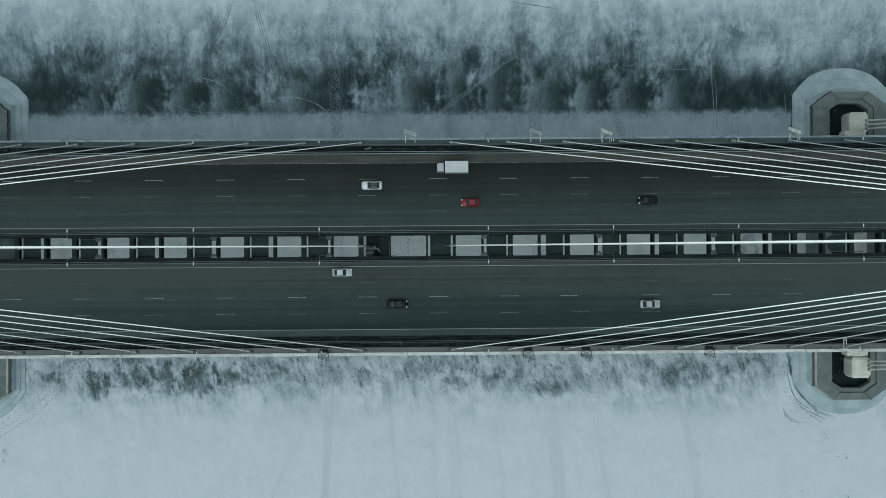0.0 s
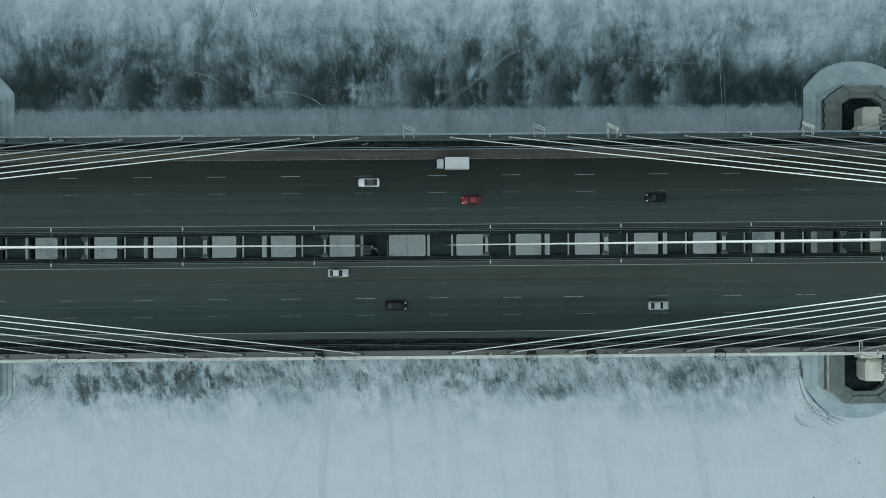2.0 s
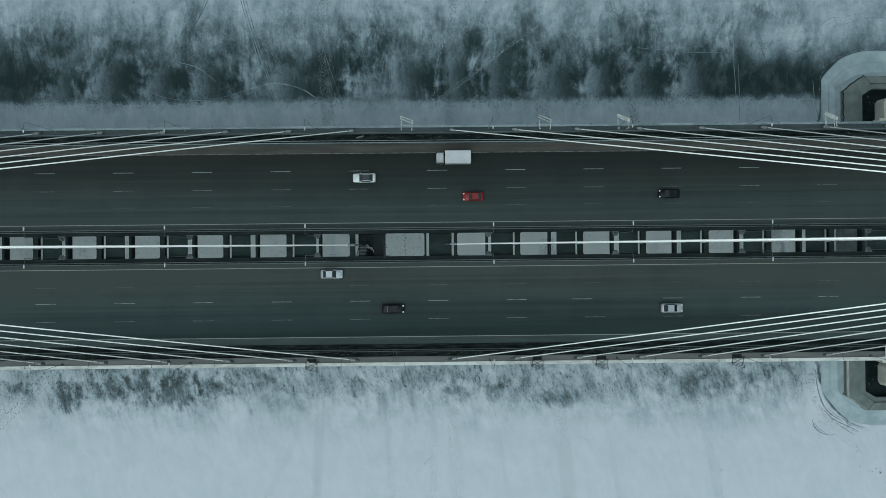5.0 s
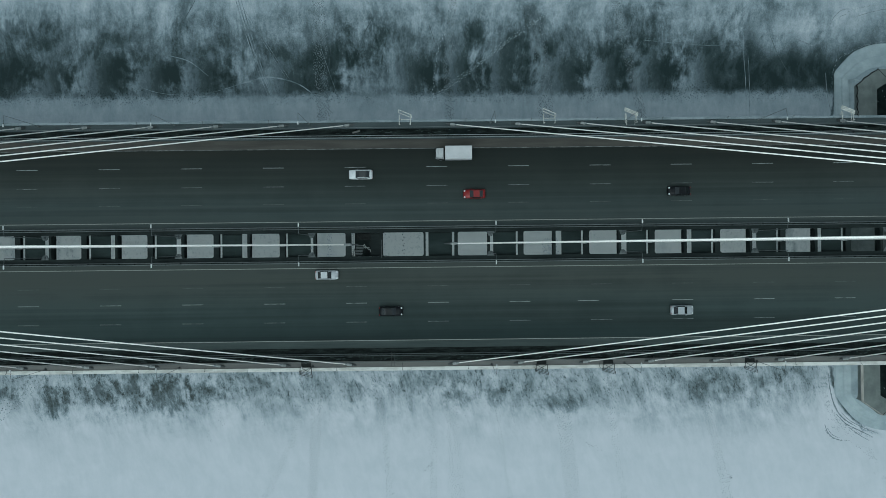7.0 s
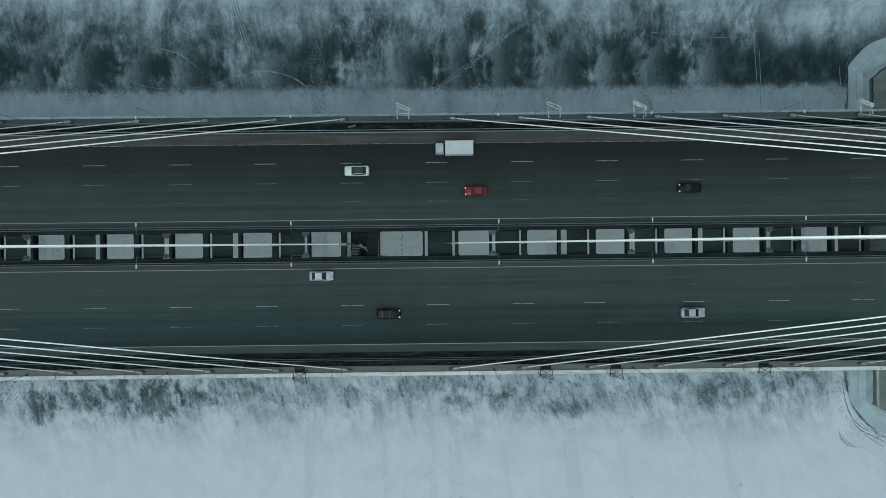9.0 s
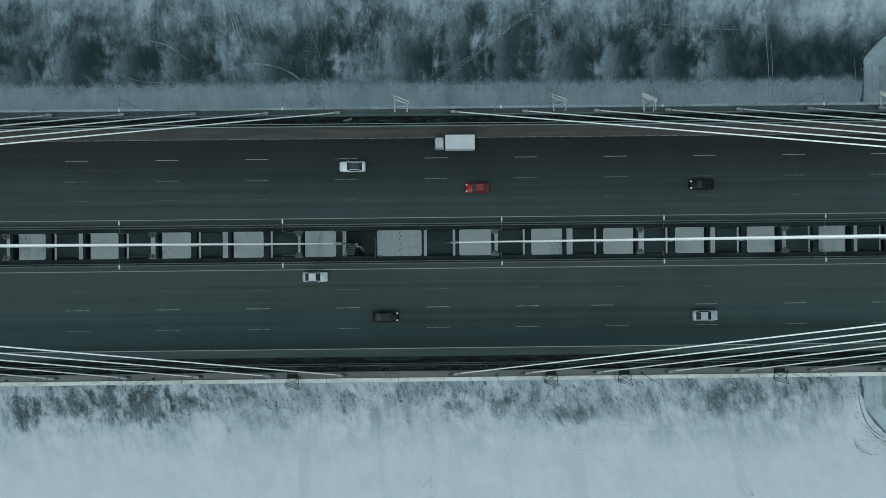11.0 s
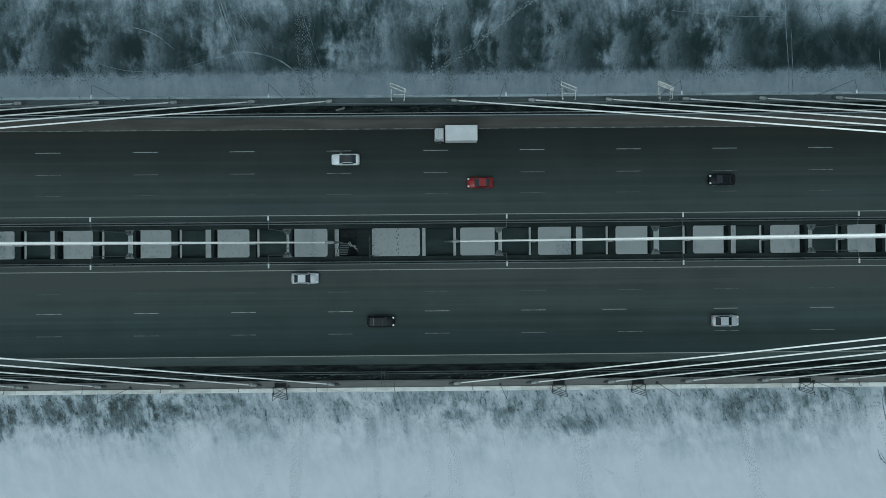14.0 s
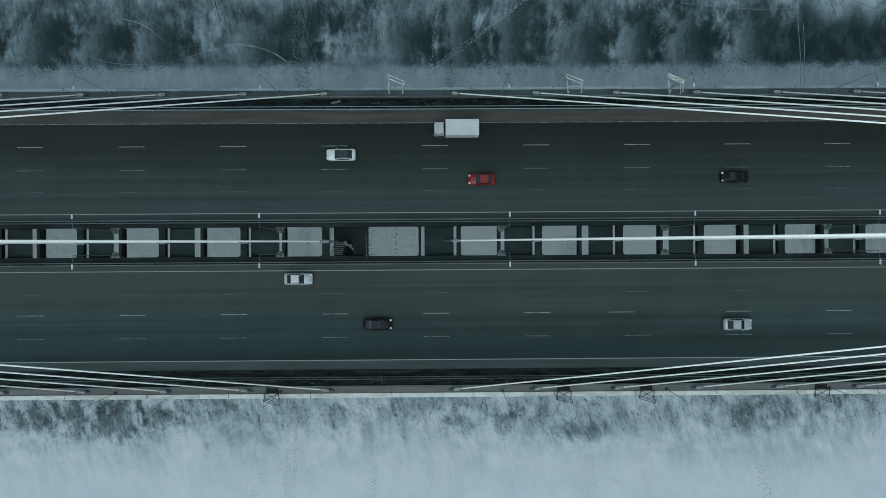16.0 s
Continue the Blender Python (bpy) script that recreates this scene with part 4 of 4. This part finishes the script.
def truck(x, y, heading):
    ob = thing("truck", "white box truck with a pale cab", "truck", at=(x, y, 0.0))
    ob.rotation_euler = (0, 0, radians(heading))
    white, cabp = worn("box_white", (0.38, 0.38, 0.38), (0.46, 0.455, 0.45), 0.5, 0.5), worn("cab_white", (0.30, 0.305, 0.30), (0.37, 0.37, 0.365), 0.6, 0.4)
    part("chassis", boxed(-3.2, 3.3, -0.45, 0.45, 0.55, 0.85), FRAME_D, ob)
    part("cargo_box", boxed(-3.4, 1.75, -1.25, 1.25, 0.9, 3.1, bevel=0.05), white, ob, "white cargo box")
    bm = bmesh.new()
    prism(bm, [(1.95, -1.0), (3.35, -1.0), (3.55, -0.75), (3.55, 0.75), (3.35, 1.0), (1.95, 1.0)], 0.5, 2.35, 0.12)
    cab = part("cab", bm, cabp, ob, "pale cab")
    part("windscreen", boxed(3.38, 3.56, -0.78, 0.78, 1.35, 2.05, bevel=0.04), GLASS, cab, "dark windscreen")
    part("deflector", boxed(2.05, 2.9, -0.85, 0.85, 2.32, 2.6, bevel=0.1), cabp, cab)
    for k in (-1, 1):
        part("mirror", boxed(3.2, 3.35, *sorted((k * 1.02, k * 1.3)), 1.5, 1.9), FRAME_D, cab)
        part("headlight", boxed(3.44, 3.58, *sorted((k * 0.5, k * 0.85)), 0.7, 0.9), LAMP_GLASS, cab, "clear headlight")
        for wx in (-2.2, 2.6):
            wheel = part("wheel", tubed((wx, k * 0.85, 0.45), (wx, k * 1.15, 0.45), 0.45, seg=18), RUBBER, ob, "black tyre")
            part("rim", tubed((wx, k * 1.1, 0.45), (wx, k * 1.17, 0.45), 0.25, seg=12), GALV, wheel, "grey rim")


truck(5.4, 18.3, 180)
car(-12.8, 14.5, 180, (0.52, 0.525, 0.52), "white saloon car with a dark glass roof", dark_roof=True)
car(9.3, 10.5, 180, (0.15, 0.006, 0.006), "red hatchback on the north carriageway", 4.3, 1.78)
car(49.6, -12.6, 0, (0.30, 0.315, 0.32), "silver saloon car on the south carriageway", 4.5)
car(-7.2, -12.2, 0, (0.006, 0.007, 0.008), "black estate car on the south carriageway", 4.6)


car(49.3, 10.7, 180, (0.006, 0.007, 0.008), "black hatchback on the north carriageway", 4.4, 1.8)
car(-19.6, -5.0, 0, (0.33, 0.335, 0.345), "silver estate car beside the median", 4.5, 1.8)


# ---- tracks in the snow ----
def trail(name, label, pts, mat, width, lanes, gap, size, skip=0.0, rim=None):
    """Footprints strewn along a line over the ice; rim paints each print's lit edge as a paler copy to one side."""
    r = random.Random(sum(int(abs(q) * 10) for p in pts for q in p))
    sets = {m: bmesh.new() for m in (mat, rim, SLUSH if mat is PRINT_DARK else None) if m}
    slim = 0.36 if mat is PRINT_LIGHT else 0.55
    ps = [Vector((p[0], p[1], 0)) for p in pts]
    for lane in range(lanes):
        off = (lane + 0.5 - lanes / 2) * width / lanes
        phase = r.uniform(0, 6)
        for a, b in zip(ps, ps[1:]):
            d = b - a
            u = d.normalized()
            n = Vector((-u.y, u.x, 0))
            k, foot = 0.0, 1
            while k < d.length:
                foot = -foot
                if r.random() >= skip:
                    w = off + 0.45 * width / lanes * math.sin(k * 0.25 + phase) + foot * 0.13 + r.gauss(0, 0.06)
                    c = a + u * (k + r.uniform(-0.15, 0.15)) + n * w
                    s = size * r.uniform(0.7, 1.4)
                    thawed = mat is PRINT_DARK and -41 + r.uniform(-2, 2) < c.y < -20
                    s *= 0.75 if thawed else 1.0
                    for m in ((SLUSH,) if thawed else (mat, rim) if rim else (mat,)):
                        bm = sets[m]
                        # the paler copy is always moved the same way, as a painted highlight
                        o = c + Vector((0.5 * s, -0.75 * s, 0)) if m is rim else c
                        ring_v = []
                        for q in range(6):
                            t = math.tau * q / 6
                            ring_v.append(bm.verts.new(o + u * (s * r.uniform(0.8, 1.2) * math.cos(t)) + n * (slim * s * r.uniform(0.8, 1.2) * math.sin(t)) + Vector((0, 0, ICE + (0.02 if m is rim else 0.006)))))
                        mid = bm.verts.new(o + Vector((0, 0, ICE + 0.05)))
                        for q in range(6):
                            bm.faces.new((ring_v[q], ring_v[(q + 1) % 6], mid))
                k += gap * r.uniform(0.8, 1.2)
    for m, bm in sets.items():
        if bm.verts:
            tagged(part(name, bm, m), label if m is not rim else "pale rims painted as the lit edges of footprints", "tracks", "tracks on the ice", "stuff")
        else:
            bm.free()


def ribbon(label, pts, mat, half):
    """A drawn line, such as a sledge's or ski's track."""
    bm = bmesh.new()
    ps = [Vector((p[0], p[1], 0)) for p in pts]
    fine = []
    for i in range(len(ps) - 1):
        p0, p1, p2, p3 = ps[max(i - 1, 0)], ps[i], ps[i + 1], ps[min(i + 2, len(ps) - 1)]
        for j in range(10):
            t = j / 10
            fine.append(0.5 * ((2 * p1) + (p2 - p0) * t + (2 * p0 - 5 * p1 + 4 * p2 - p3) * t * t + (3 * p1 - p0 - 3 * p2 + p3) * t ** 3))
    fine.append(ps[-1])
    prev = None
    for i, p in enumerate(fine):
        u = (fine[min(i + 1, len(fine) - 1)] - fine[max(i - 1, 0)]).normalized()
        n = Vector((-u.y, u.x, 0))
        h = half * (0.6 + 0.4 * math.sin(i * 0.7) ** 2) * (0.2 + 0.8 * math.sin(math.pi * i / (len(fine) - 1)) ** 0.5)
        row = [bm.verts.new(p + n * h + Vector((0, 0, ICE + 0.005))), bm.verts.new(p + Vector((0, 0, ICE + 0.04))), bm.verts.new(p - n * h + Vector((0, 0, ICE + 0.005)))]
        if prev:
            for a in (0, 1):
                bm.faces.new((prev[a], prev[a + 1], row[a + 1], row[a]))
        prev = row
    tagged(part("track_line", bm, mat), label, "tracks", "tracks on the ice", "stuff")


PALE, GREY = "pale footprints across the dark bare ice", "grey footprints trodden into the snow"
trail("footprints", PALE, [(1.0, 36.6), (10.8, 43.8), (18.6, 49.9), (26.4, 55.3), (36, 61.5)], PRINT_LIGHT, 1.15, 3, 0.75, 0.2)
trail("footprints", PALE, [(2.0, 31), (1.3, 38), (2.2, 46.6), (4.1, 52.3), (5.7, 61), (6, 80)], PRINT_LIGHT, 0.5, 1, 0.8, 0.2)
for path, w, n in (([(-25.5, 29), (-26.3, 48), (-26.7, 64), (-25, 90)], 3.4, 9), ([(29.2, 29), (28.6, 38), (27.4, 48.7), (24.4, 61), (22, 85)], 3.6, 10),
                   ([(52.9, 30), (50.4, 41.3), (48.6, 49.4), (46.3, 60.4), (43, 85)], 2.2, 8), ([(5.4, 29), (4.8, 45), (6.4, 62), (7, 90)], 2.0, 5)):
    trail("footprints", "dark footprints in thin snow on the river", path, SLUSH_DARK, w, n + 6, 0.40, 0.105, 0.35, SLUSH)
for pts, w, n, skip in (
        ([(-28.5, 30), (-29.3, 1), (-28.8, -30), (-28.9, -42), (-29.7, -60.5), (-31, -95)], 1.1, 3, 0.2),
        ([(-24.0, 30), (-24.4, 1), (-26.4, -30), (-27.2, -38), (-28.7, -60.6), (-30, -95)], 1.0, 3, 0.2),
        ([(-11.5, 4), (-12.3, -3), (-15, -28), (-11.7, -42.9), (-9.6, -67.7), (-8, -95)], 1.5, 3, 0.3),
        ([(29.4, 2), (31.2, -30), (33.9, -55.8), (34.6, -68), (36, -95)], 3.6, 9, 0.3),
        ([(41.5, -20), (45.6, -52.8), (48.3, -68.6), (51, -90)], 1.6, 3, 0.3),
        ([(3.4, -20), (5.3, -46.2), (6.7, -68.2), (7, -95)], 3.4, 5, 0.3),
        ([(-1.5, -20), (0.2, -46.2), (0.4, -68.2)], 1.8, 2, 0.2),
        ([(14, -20), (16, -40), (19, -60), (20, -80)], 1.0, 2, 0.3),
        ([(-44.4, -67.6), (-38, -55), (-34.1, -46.6), (-31.8, -38.1)], 1.5, 2, 0.2),
        ([(-56, -26), (-60, -33), (-65, -41)], 0.4, 1, 0.1),
        ([(65.5, -26), (66.5, -33), (68, -42), (70.6, -52), (72.5, -62), (74, -75)], 2.4, 6, 0.3)):
    trail("footprints", GREY, pts, PRINT_DARK, w, 2 * n, 0.48, 0.14, skip + 0.1, LIT_RIM)
trail("footprints", GREY, [(-95, -29.7), (-100.4, -34.3), (-108.9, -41.2), (-118.2, -48.0), (-130, -56)], PRINT_DARK, 2.2, 3, 0.66, 0.24, 0.1, LIT_RIM)
trail("footprints", GREY, [(-94, -31.5), (-102.8, -38.9), (-109, -45), (-118.2, -50.3)], PRINT_DARK, 0.5, 2, 0.66, 0.2, 0.1, LIT_RIM)
ribbon("pale curved sledge track on the ice", [(-49.7, 39.5), (-44, 41.2), (-38.9, 42.3), (-32.7, 41.0), (-28.4, 38.3), (-23, 33)], TRACK, 0.19)
ribbon("pale curved ski track on the ice", [(-71.4, 43.6), (-70.8, 41.3), (-69, 39.7), (-63.7, 38.4), (-56, 38.2), (-49.7, 39.5)], TRACK, 0.05)
ribbon("pale curved ski track on the ice", [(-63.6, 47.9), (-58.2, 46.3), (-53.6, 42.7)], TRACK, 0.13)
for path in ([(-46, 60), (-41.4, 52.9), (-37.5, 46.7), (-34.0, 41.1)], [(-45.4, 60), (-40.8, 52.9), (-36.9, 46.7), (-33.4, 41.1)], [(-29.6, 60), (-27.2, 52.9), (-24.3, 44.0), (-21.9, 37.1)]):
    ribbon("thin pale ski line on the ice", path, TRACK, 0.045)
ribbon("thin pale line scored across the ice", [(52.9, 50.6), (61.0, 49.8), (68.6, 49.2), (77.2, 49.3)], TRACK, 0.08)
ribbon("straight pale wheel track on the ice", [(77.4, 60), (77.6, 47), (78.0, 40), (78.0, 30)], TRACK, 0.09)
ribbon("straight pale wheel track on the ice", [(78.7, 46), (78.9, 40), (78.95, 30)], TRACK, 0.09)


def smear(label, pts, width, count, mat, reach=1.4):
    """Ragged flakes of wet slush strewn along a bent line, thickest at its middle."""
    r = random.Random(int(abs(pts[0][0] * 7 + pts[0][1] * 3)))
    bm = bmesh.new()
    for _ in range(count):
        f = r.betavariate(1.6, 1.4) * (len(pts) - 1.001)
        i = int(f)
        a, b = Vector(pts[i]), Vector(pts[i + 1])
        u = (b - a).normalized()
        n = Vector((-u.y, u.x))
        c = a + (b - a) * (f - i) + n * r.gauss(0, width * (0.25 + 0.75 * math.sin(math.pi * f / (len(pts) - 1))))
        t = r.gauss(0, 0.25)
        u, n = u * math.cos(t) + n * math.sin(t), n * math.cos(t) - u * math.sin(t)
        ln, h = r.uniform(0.1, 0.4) * reach, r.uniform(0.02, 0.06)
        rim = []
        for q in range(8):
            g = math.tau * q / 8
            p = c + u * (ln * 0.5 * math.cos(g) * r.uniform(0.7, 1.2)) + n * (h * math.sin(g) * r.uniform(0.5, 1.5))
            rim.append(bm.verts.new((p.x, p.y, ICE + 0.02)))
        top = bm.verts.new((c.x, c.y, ICE + 0.06))
        for q in range(8):
            bm.faces.new((rim[q], rim[(q + 1) % 8], top))
    tagged(part("slush_smear", bm, mat), label, "slush", "slush smears on the ice", "stuff")


WET, SOFT = "wet dark slush smeared round the ice apron", "grey slush smeared over the snow"
smear(WET, [(96.3, -31.5), (96.7, -36.8), (98.0, -40.9), (100.2, -43.6), (104.2, -46.0), (108.6, -47.8)], 0.3, 90, SLUSH, 1.0)
smear(SOFT, [(96.4, -36.0), (98.0, -41.5), (101.0, -45.0), (105.5, -47.0)], 1.0, 170, PRINT_DARK)
smear(WET, [(96.2, -44.6), (97.3, -46.9), (100.3, -48.2), (102.6, -48.1)], 0.2, 60, SLUSH, 0.9)
smear(SOFT, [(102.6, -48.2), (107.1, -50.7), (109.7, -53.8)], 0.35, 70, PRINT_DARK, 0.6)
smear(WET, [(89.5, 50.6), (92.5, 49.8), (95.4, 48.4)], 0.12, 26, SLUSH, 1.2)
trail("footprints", "dark footprints in the snow below the bridge", [(-6.6, 6), (-6.5, 2), (-6.6, -6)], PRINT_BLACK, 0.3, 1, 0.62, 0.15)
smear("thin dark crack arching over the snow drift", [(98.5, 54.0), (100.9, 55.6), (104.0, 57.4), (108.0, 58.5), (116.0, 59.2)], 0.1, 70, SLUSH, 1.2)
smear("dark meltwater line round the ice apron", [(99.2, 33.0), (99.3, 42.0), (100.8, 45.6), (105.0, 48.0), (109.1, 49.3), (115.1, 50.1)], 0.12, 90, SLUSH, 1.6)
for x, y in ((-68.5, -37.5), (-64.5, -38.5), (-62.0, -37.6), (-54.5, -44.5), (-51.5, -40.5), (-45.5, -33.5), (-41.5, -40.5), (-38, -34), (-22, -36), (8, -39), (20, -41), (46, -40), (52, -37), (60, -42), (68, -41), (80, -39)):
    smear(SOFT, [(x - 0.3, y + 2.4), (x, y), (x + 0.7, y - 2.4)], 0.55, 16, PRINT_DARK, 1.0)


for path, half in (([(-48.9, 72.2), (-45.3, 58.2), (-41.5, 45.7), (-38.4, 37.9)], 0.14), ([(-48.3, 72.2), (-44.6, 58.2), (-40.9, 45.7), (-38.1, 37.9)], 0.12), ([(-49.5, 72.2), (-45.7, 57.4), (-42.1, 45.7), (-39.1, 37.9)], 0.10)):
    ribbon("pale double sledge track down the ice", path, TRACK, half)
for path, half in (
        ([(-54.0, 68.6), (-55.8, 63.2), (-57.6, 59.5), (-60.0, 55.5)], 0.1),
        ([(-55.1, 67.5), (-57.0, 61.7), (-58.3, 58.2)], 0.05),
        ([(22.7, 68.3), (28.1, 67.3), (35.1, 66.2)], 0.1),
        ([(90.2, 50.7), (92.2, 49.9), (94.4, 48.9)], 0.12),
        ([(98.6, 52.8), (99.8, 55.6), (102.0, 57.6), (104.8, 57.8)], 0.1),
        ([(105.4, 55.9), (109.5, 57.1), (114.2, 57.8), (118.9, 57.0), (123.5, 54.8)], 0.1),
        ([(84.1, 51.7), (85.9, 47.1), (89.0, 41.3)], 0.07),
        ([(97.7, 42.2), (98.1, 36.9), (98.9, 32.8)], 0.1),
        ([(113.6, 65.5), (115.5, 66.0)], 0.09),
        ([(-17.4, 47.1), (-15.2, 53.3), (-12.4, 57.9)], 0.08),
        ([(-22.3, 58.3), (-23.3, 51.8), (-24.5, 42.5)], 0.06),
        ([(49.7, 45.4), (51.3, 48.5), (52.6, 50.5)], 0.07),
        ([(0.5, 54.7), (1.8, 50.4)], 0.09)):
    ribbon("thin dark crack in the ice", path, SLUSH if max(x for x, _ in path) > 90 else SLUSH_DARK, half)


for pts, width, count, mat, reach in (
        ([(112.5, -56.6), (113.3, -57.4), (114.1, -58.2)], 0.30, 34, PRINT_BLACK, 0.9),
        ([(34.0, -32.4), (34.5, -33.0)], 0.10, 14, PRINT_BLACK, 0.7), ([(35.1, -32.5), (35.7, -33.0)], 0.10, 14, PRINT_BLACK, 0.7),
        ([(112.4, -67.8), (114.0, -68.7), (115.2, -69.7)], 0.14, 16, SLUSH_DARK, 1.0),
        ([(103.6, -49.1), (106.4, -51.3), (109.8, -54.4)], 0.22, 22, SLUSH, 0.7), ([(107.3, -55.6), (109.7, -56.9), (112.5, -57.8)], 0.2, 20, SLUSH, 0.7), ([(114.8, -61.0), (115.0, -64.4), (114.8, -67.5)], 0.1, 12, SLUSH, 0.6),
        ([(-2.5, -54.5), (-1.2, -53.6), (0.3, -52.3)], 0.25, 26, SLUSH, 0.9), ([(37.6, -47.8), (39.5, -48.7), (41.9, -50.0)], 0.25, 22, SLUSH, 0.9),
        ([(-117.6, -53.6), (-116.7, -54.2), (-116.1, -55.1)], 0.35, 40, SLUSH_DARK, 0.8), ([(-117.5, -56.0), (-117.0, -57.3)], 0.22, 18, PRINT_BLACK, 0.8),
        ([(72.7, -56.2), (73.1, -56.8), (73.7, -57.1)], 0.30, 26, SLUSH_DARK, 0.8)):
    smear("dark crumbled slush lying on the snow", pts, width, count, mat, reach)


def clods():
    """Frozen clods that lie singly on the snow."""
    r = random.Random(9)
    bm = bmesh.new()
    for x, y in [(-74.2, 63.0), (-5.7, 62.6), (101.5, -67.0), (14.8, 62.4), (-39.6, 48.0), (63.2, 66.5)]:
        bmesh.ops.create_icosphere(bm, subdivisions=1, radius=0.2, matrix=Matrix.Translation((x, y, ICE + 0.1)) @ Matrix.Rotation(r.uniform(0, 3), 4, "Z") @ Matrix.Diagonal((1.2, 0.8, 0.6, 1)))
    tagged(part("clods", bm, PRINT_BLACK), "black frozen clods lying on the snow", "clods", kind="stuff")


clods()


for path, half in (
        ([(97.5, -31.4), (97.8, -34.8), (98.6, -38.4), (99.8, -41.0)], 0.2),
        ([(98.1, -37.0), (99.3, -40.4), (101.3, -42.9), (104.3, -44.8)], 0.24),
        ([(99.3, -41.6), (101.8, -44.1), (105.5, -46.0), (108.3, -47.4)], 0.2),
        ([(100.6, -41.3), (103.0, -43.5), (106.8, -45.4), (109.6, -46.5)], 0.14),
        ([(96.5, -44.1), (97.2, -46.1), (98.6, -47.5), (100.7, -48.2)], 0.2),
        ([(97.1, -45.0), (98.2, -46.6), (99.9, -47.5)], 0.12),
        ([(102.6, -45.1), (105.2, -47.0), (107.4, -48.2)], 0.12)):
    ribbon("dark brushed slush streak round the ice apron", path, SLUSH, half * 0.75)


# ---- small things left on the walkways ----
def stain(x, y, rx, ry, z, seed):
    r = random.Random(seed)
    bm = bmesh.new()
    rim = []
    for i in range(22):
        t = math.tau * i / 22
        q = r.uniform(0.75, 1.1)
        rim.append(bm.verts.new((x + rx * q * math.copysign(abs(math.cos(t)) ** 0.6, math.cos(t)), y + ry * q * math.copysign(abs(math.sin(t)) ** 0.6, math.sin(t)), z)))
    bm.faces.new(rim)
    tagged(part("wet_stain", bm, PIT), "black wet stain on the dark walkway", "stain", "stains on the walkways", "stuff")


stain(6.6, 22.8, 2.3, 0.72, -0.095, 3)
plank = thing("plank", "short pale plank lying on the dark walkway", "plank", at=(-13.7, 22.95, -0.1))
plank.rotation_euler = (0, 0, radians(14))
part("board", boxed(-0.75, 0.75, -0.16, 0.16, 0.0, 0.06, bevel=0.01), LEDGE, plank)


def cross_rail(x, mat, label, r, y0, y1):
    """A pair of rails that bars the walkway from parapet to guardrail."""
    ob = thing("cross_rail", label, "rail", "rails across the walkway", at=(x, y1, 0.0))
    for dx, z in ((-0.32, 0.9), (0.32, 0.9)):
        part("rail", tubed((dx, y0 - y1, z), (dx * 0.8, 0.0, z), r, seg=8), mat, ob)
        part("post", tubed((dx, y0 - y1 + 0.1, -0.1), (dx, y0 - y1 + 0.1, z), r, seg=8), mat, ob)
    part("crossbar", tubed((-0.32, (y0 - y1) * 0.15, 0.9), (0.32, (y0 - y1) * 0.15, 0.9), r, seg=8), mat, ob)


cross_rail(93.4, FRAME_W, "pale pair of rails barring the south walkway", 0.09, -23.0, -20.5)
cross_rail(-6.9, FRAME_D, "thin dark pair of rails barring the south walkway", 0.035, -22.9, -20.1)
trap = thing("hatch_frame", "dark rusty hatch frame in the walkway", "hatch", at=(-4.2, -21.3, -0.1))
for a, b, c, d in ((-0.95, 0.95, -0.55, -0.47), (-0.95, 0.95, 0.47, 0.55), (-0.95, -0.87, -0.47, 0.47), (0.87, 0.95, -0.47, 0.47)):
    part("edge", boxed(a, b, c, d, 0.0, 0.05), STEEL_DARK, trap)
part("lid", boxed(-0.87, 0.87, -0.47, 0.47, 0.0, 0.02), RUBBER, trap)


def litter():
    """Dirt, rags and ice lumps that lie along the walkways."""
    r = random.Random(5)
    bm = bmesh.new()
    for _ in range(420):
        x = r.uniform(-100, 95)
        y, z = (r.uniform(-21.8, -20.95), -0.1) if r.random() < 0.7 else (r.uniform(22.3, 23.4), -0.1)
        a, b, h = r.uniform(0.08, 0.5), r.uniform(0.04, 0.16), r.uniform(0.02, 0.10)
        t = r.uniform(-0.5, 0.5)
        c, d = math.cos(t), math.sin(t)
        lo = [bm.verts.new((x + c * p - d * q, y + 0.6 * (d * p + c * q), z)) for p, q in ((-a, -b), (a, -b * 0.6), (a * 0.8, b), (-a * 0.7, b))]
        top = bm.verts.new((x, y, z + h))
        for i in range(4):
            bm.faces.new((lo[i], lo[(i + 1) % 4], top))
    tagged(part("litter", bm, GRIT), "grey dirt and ice lumps along the walkways", "litter", kind="stuff")


litter()
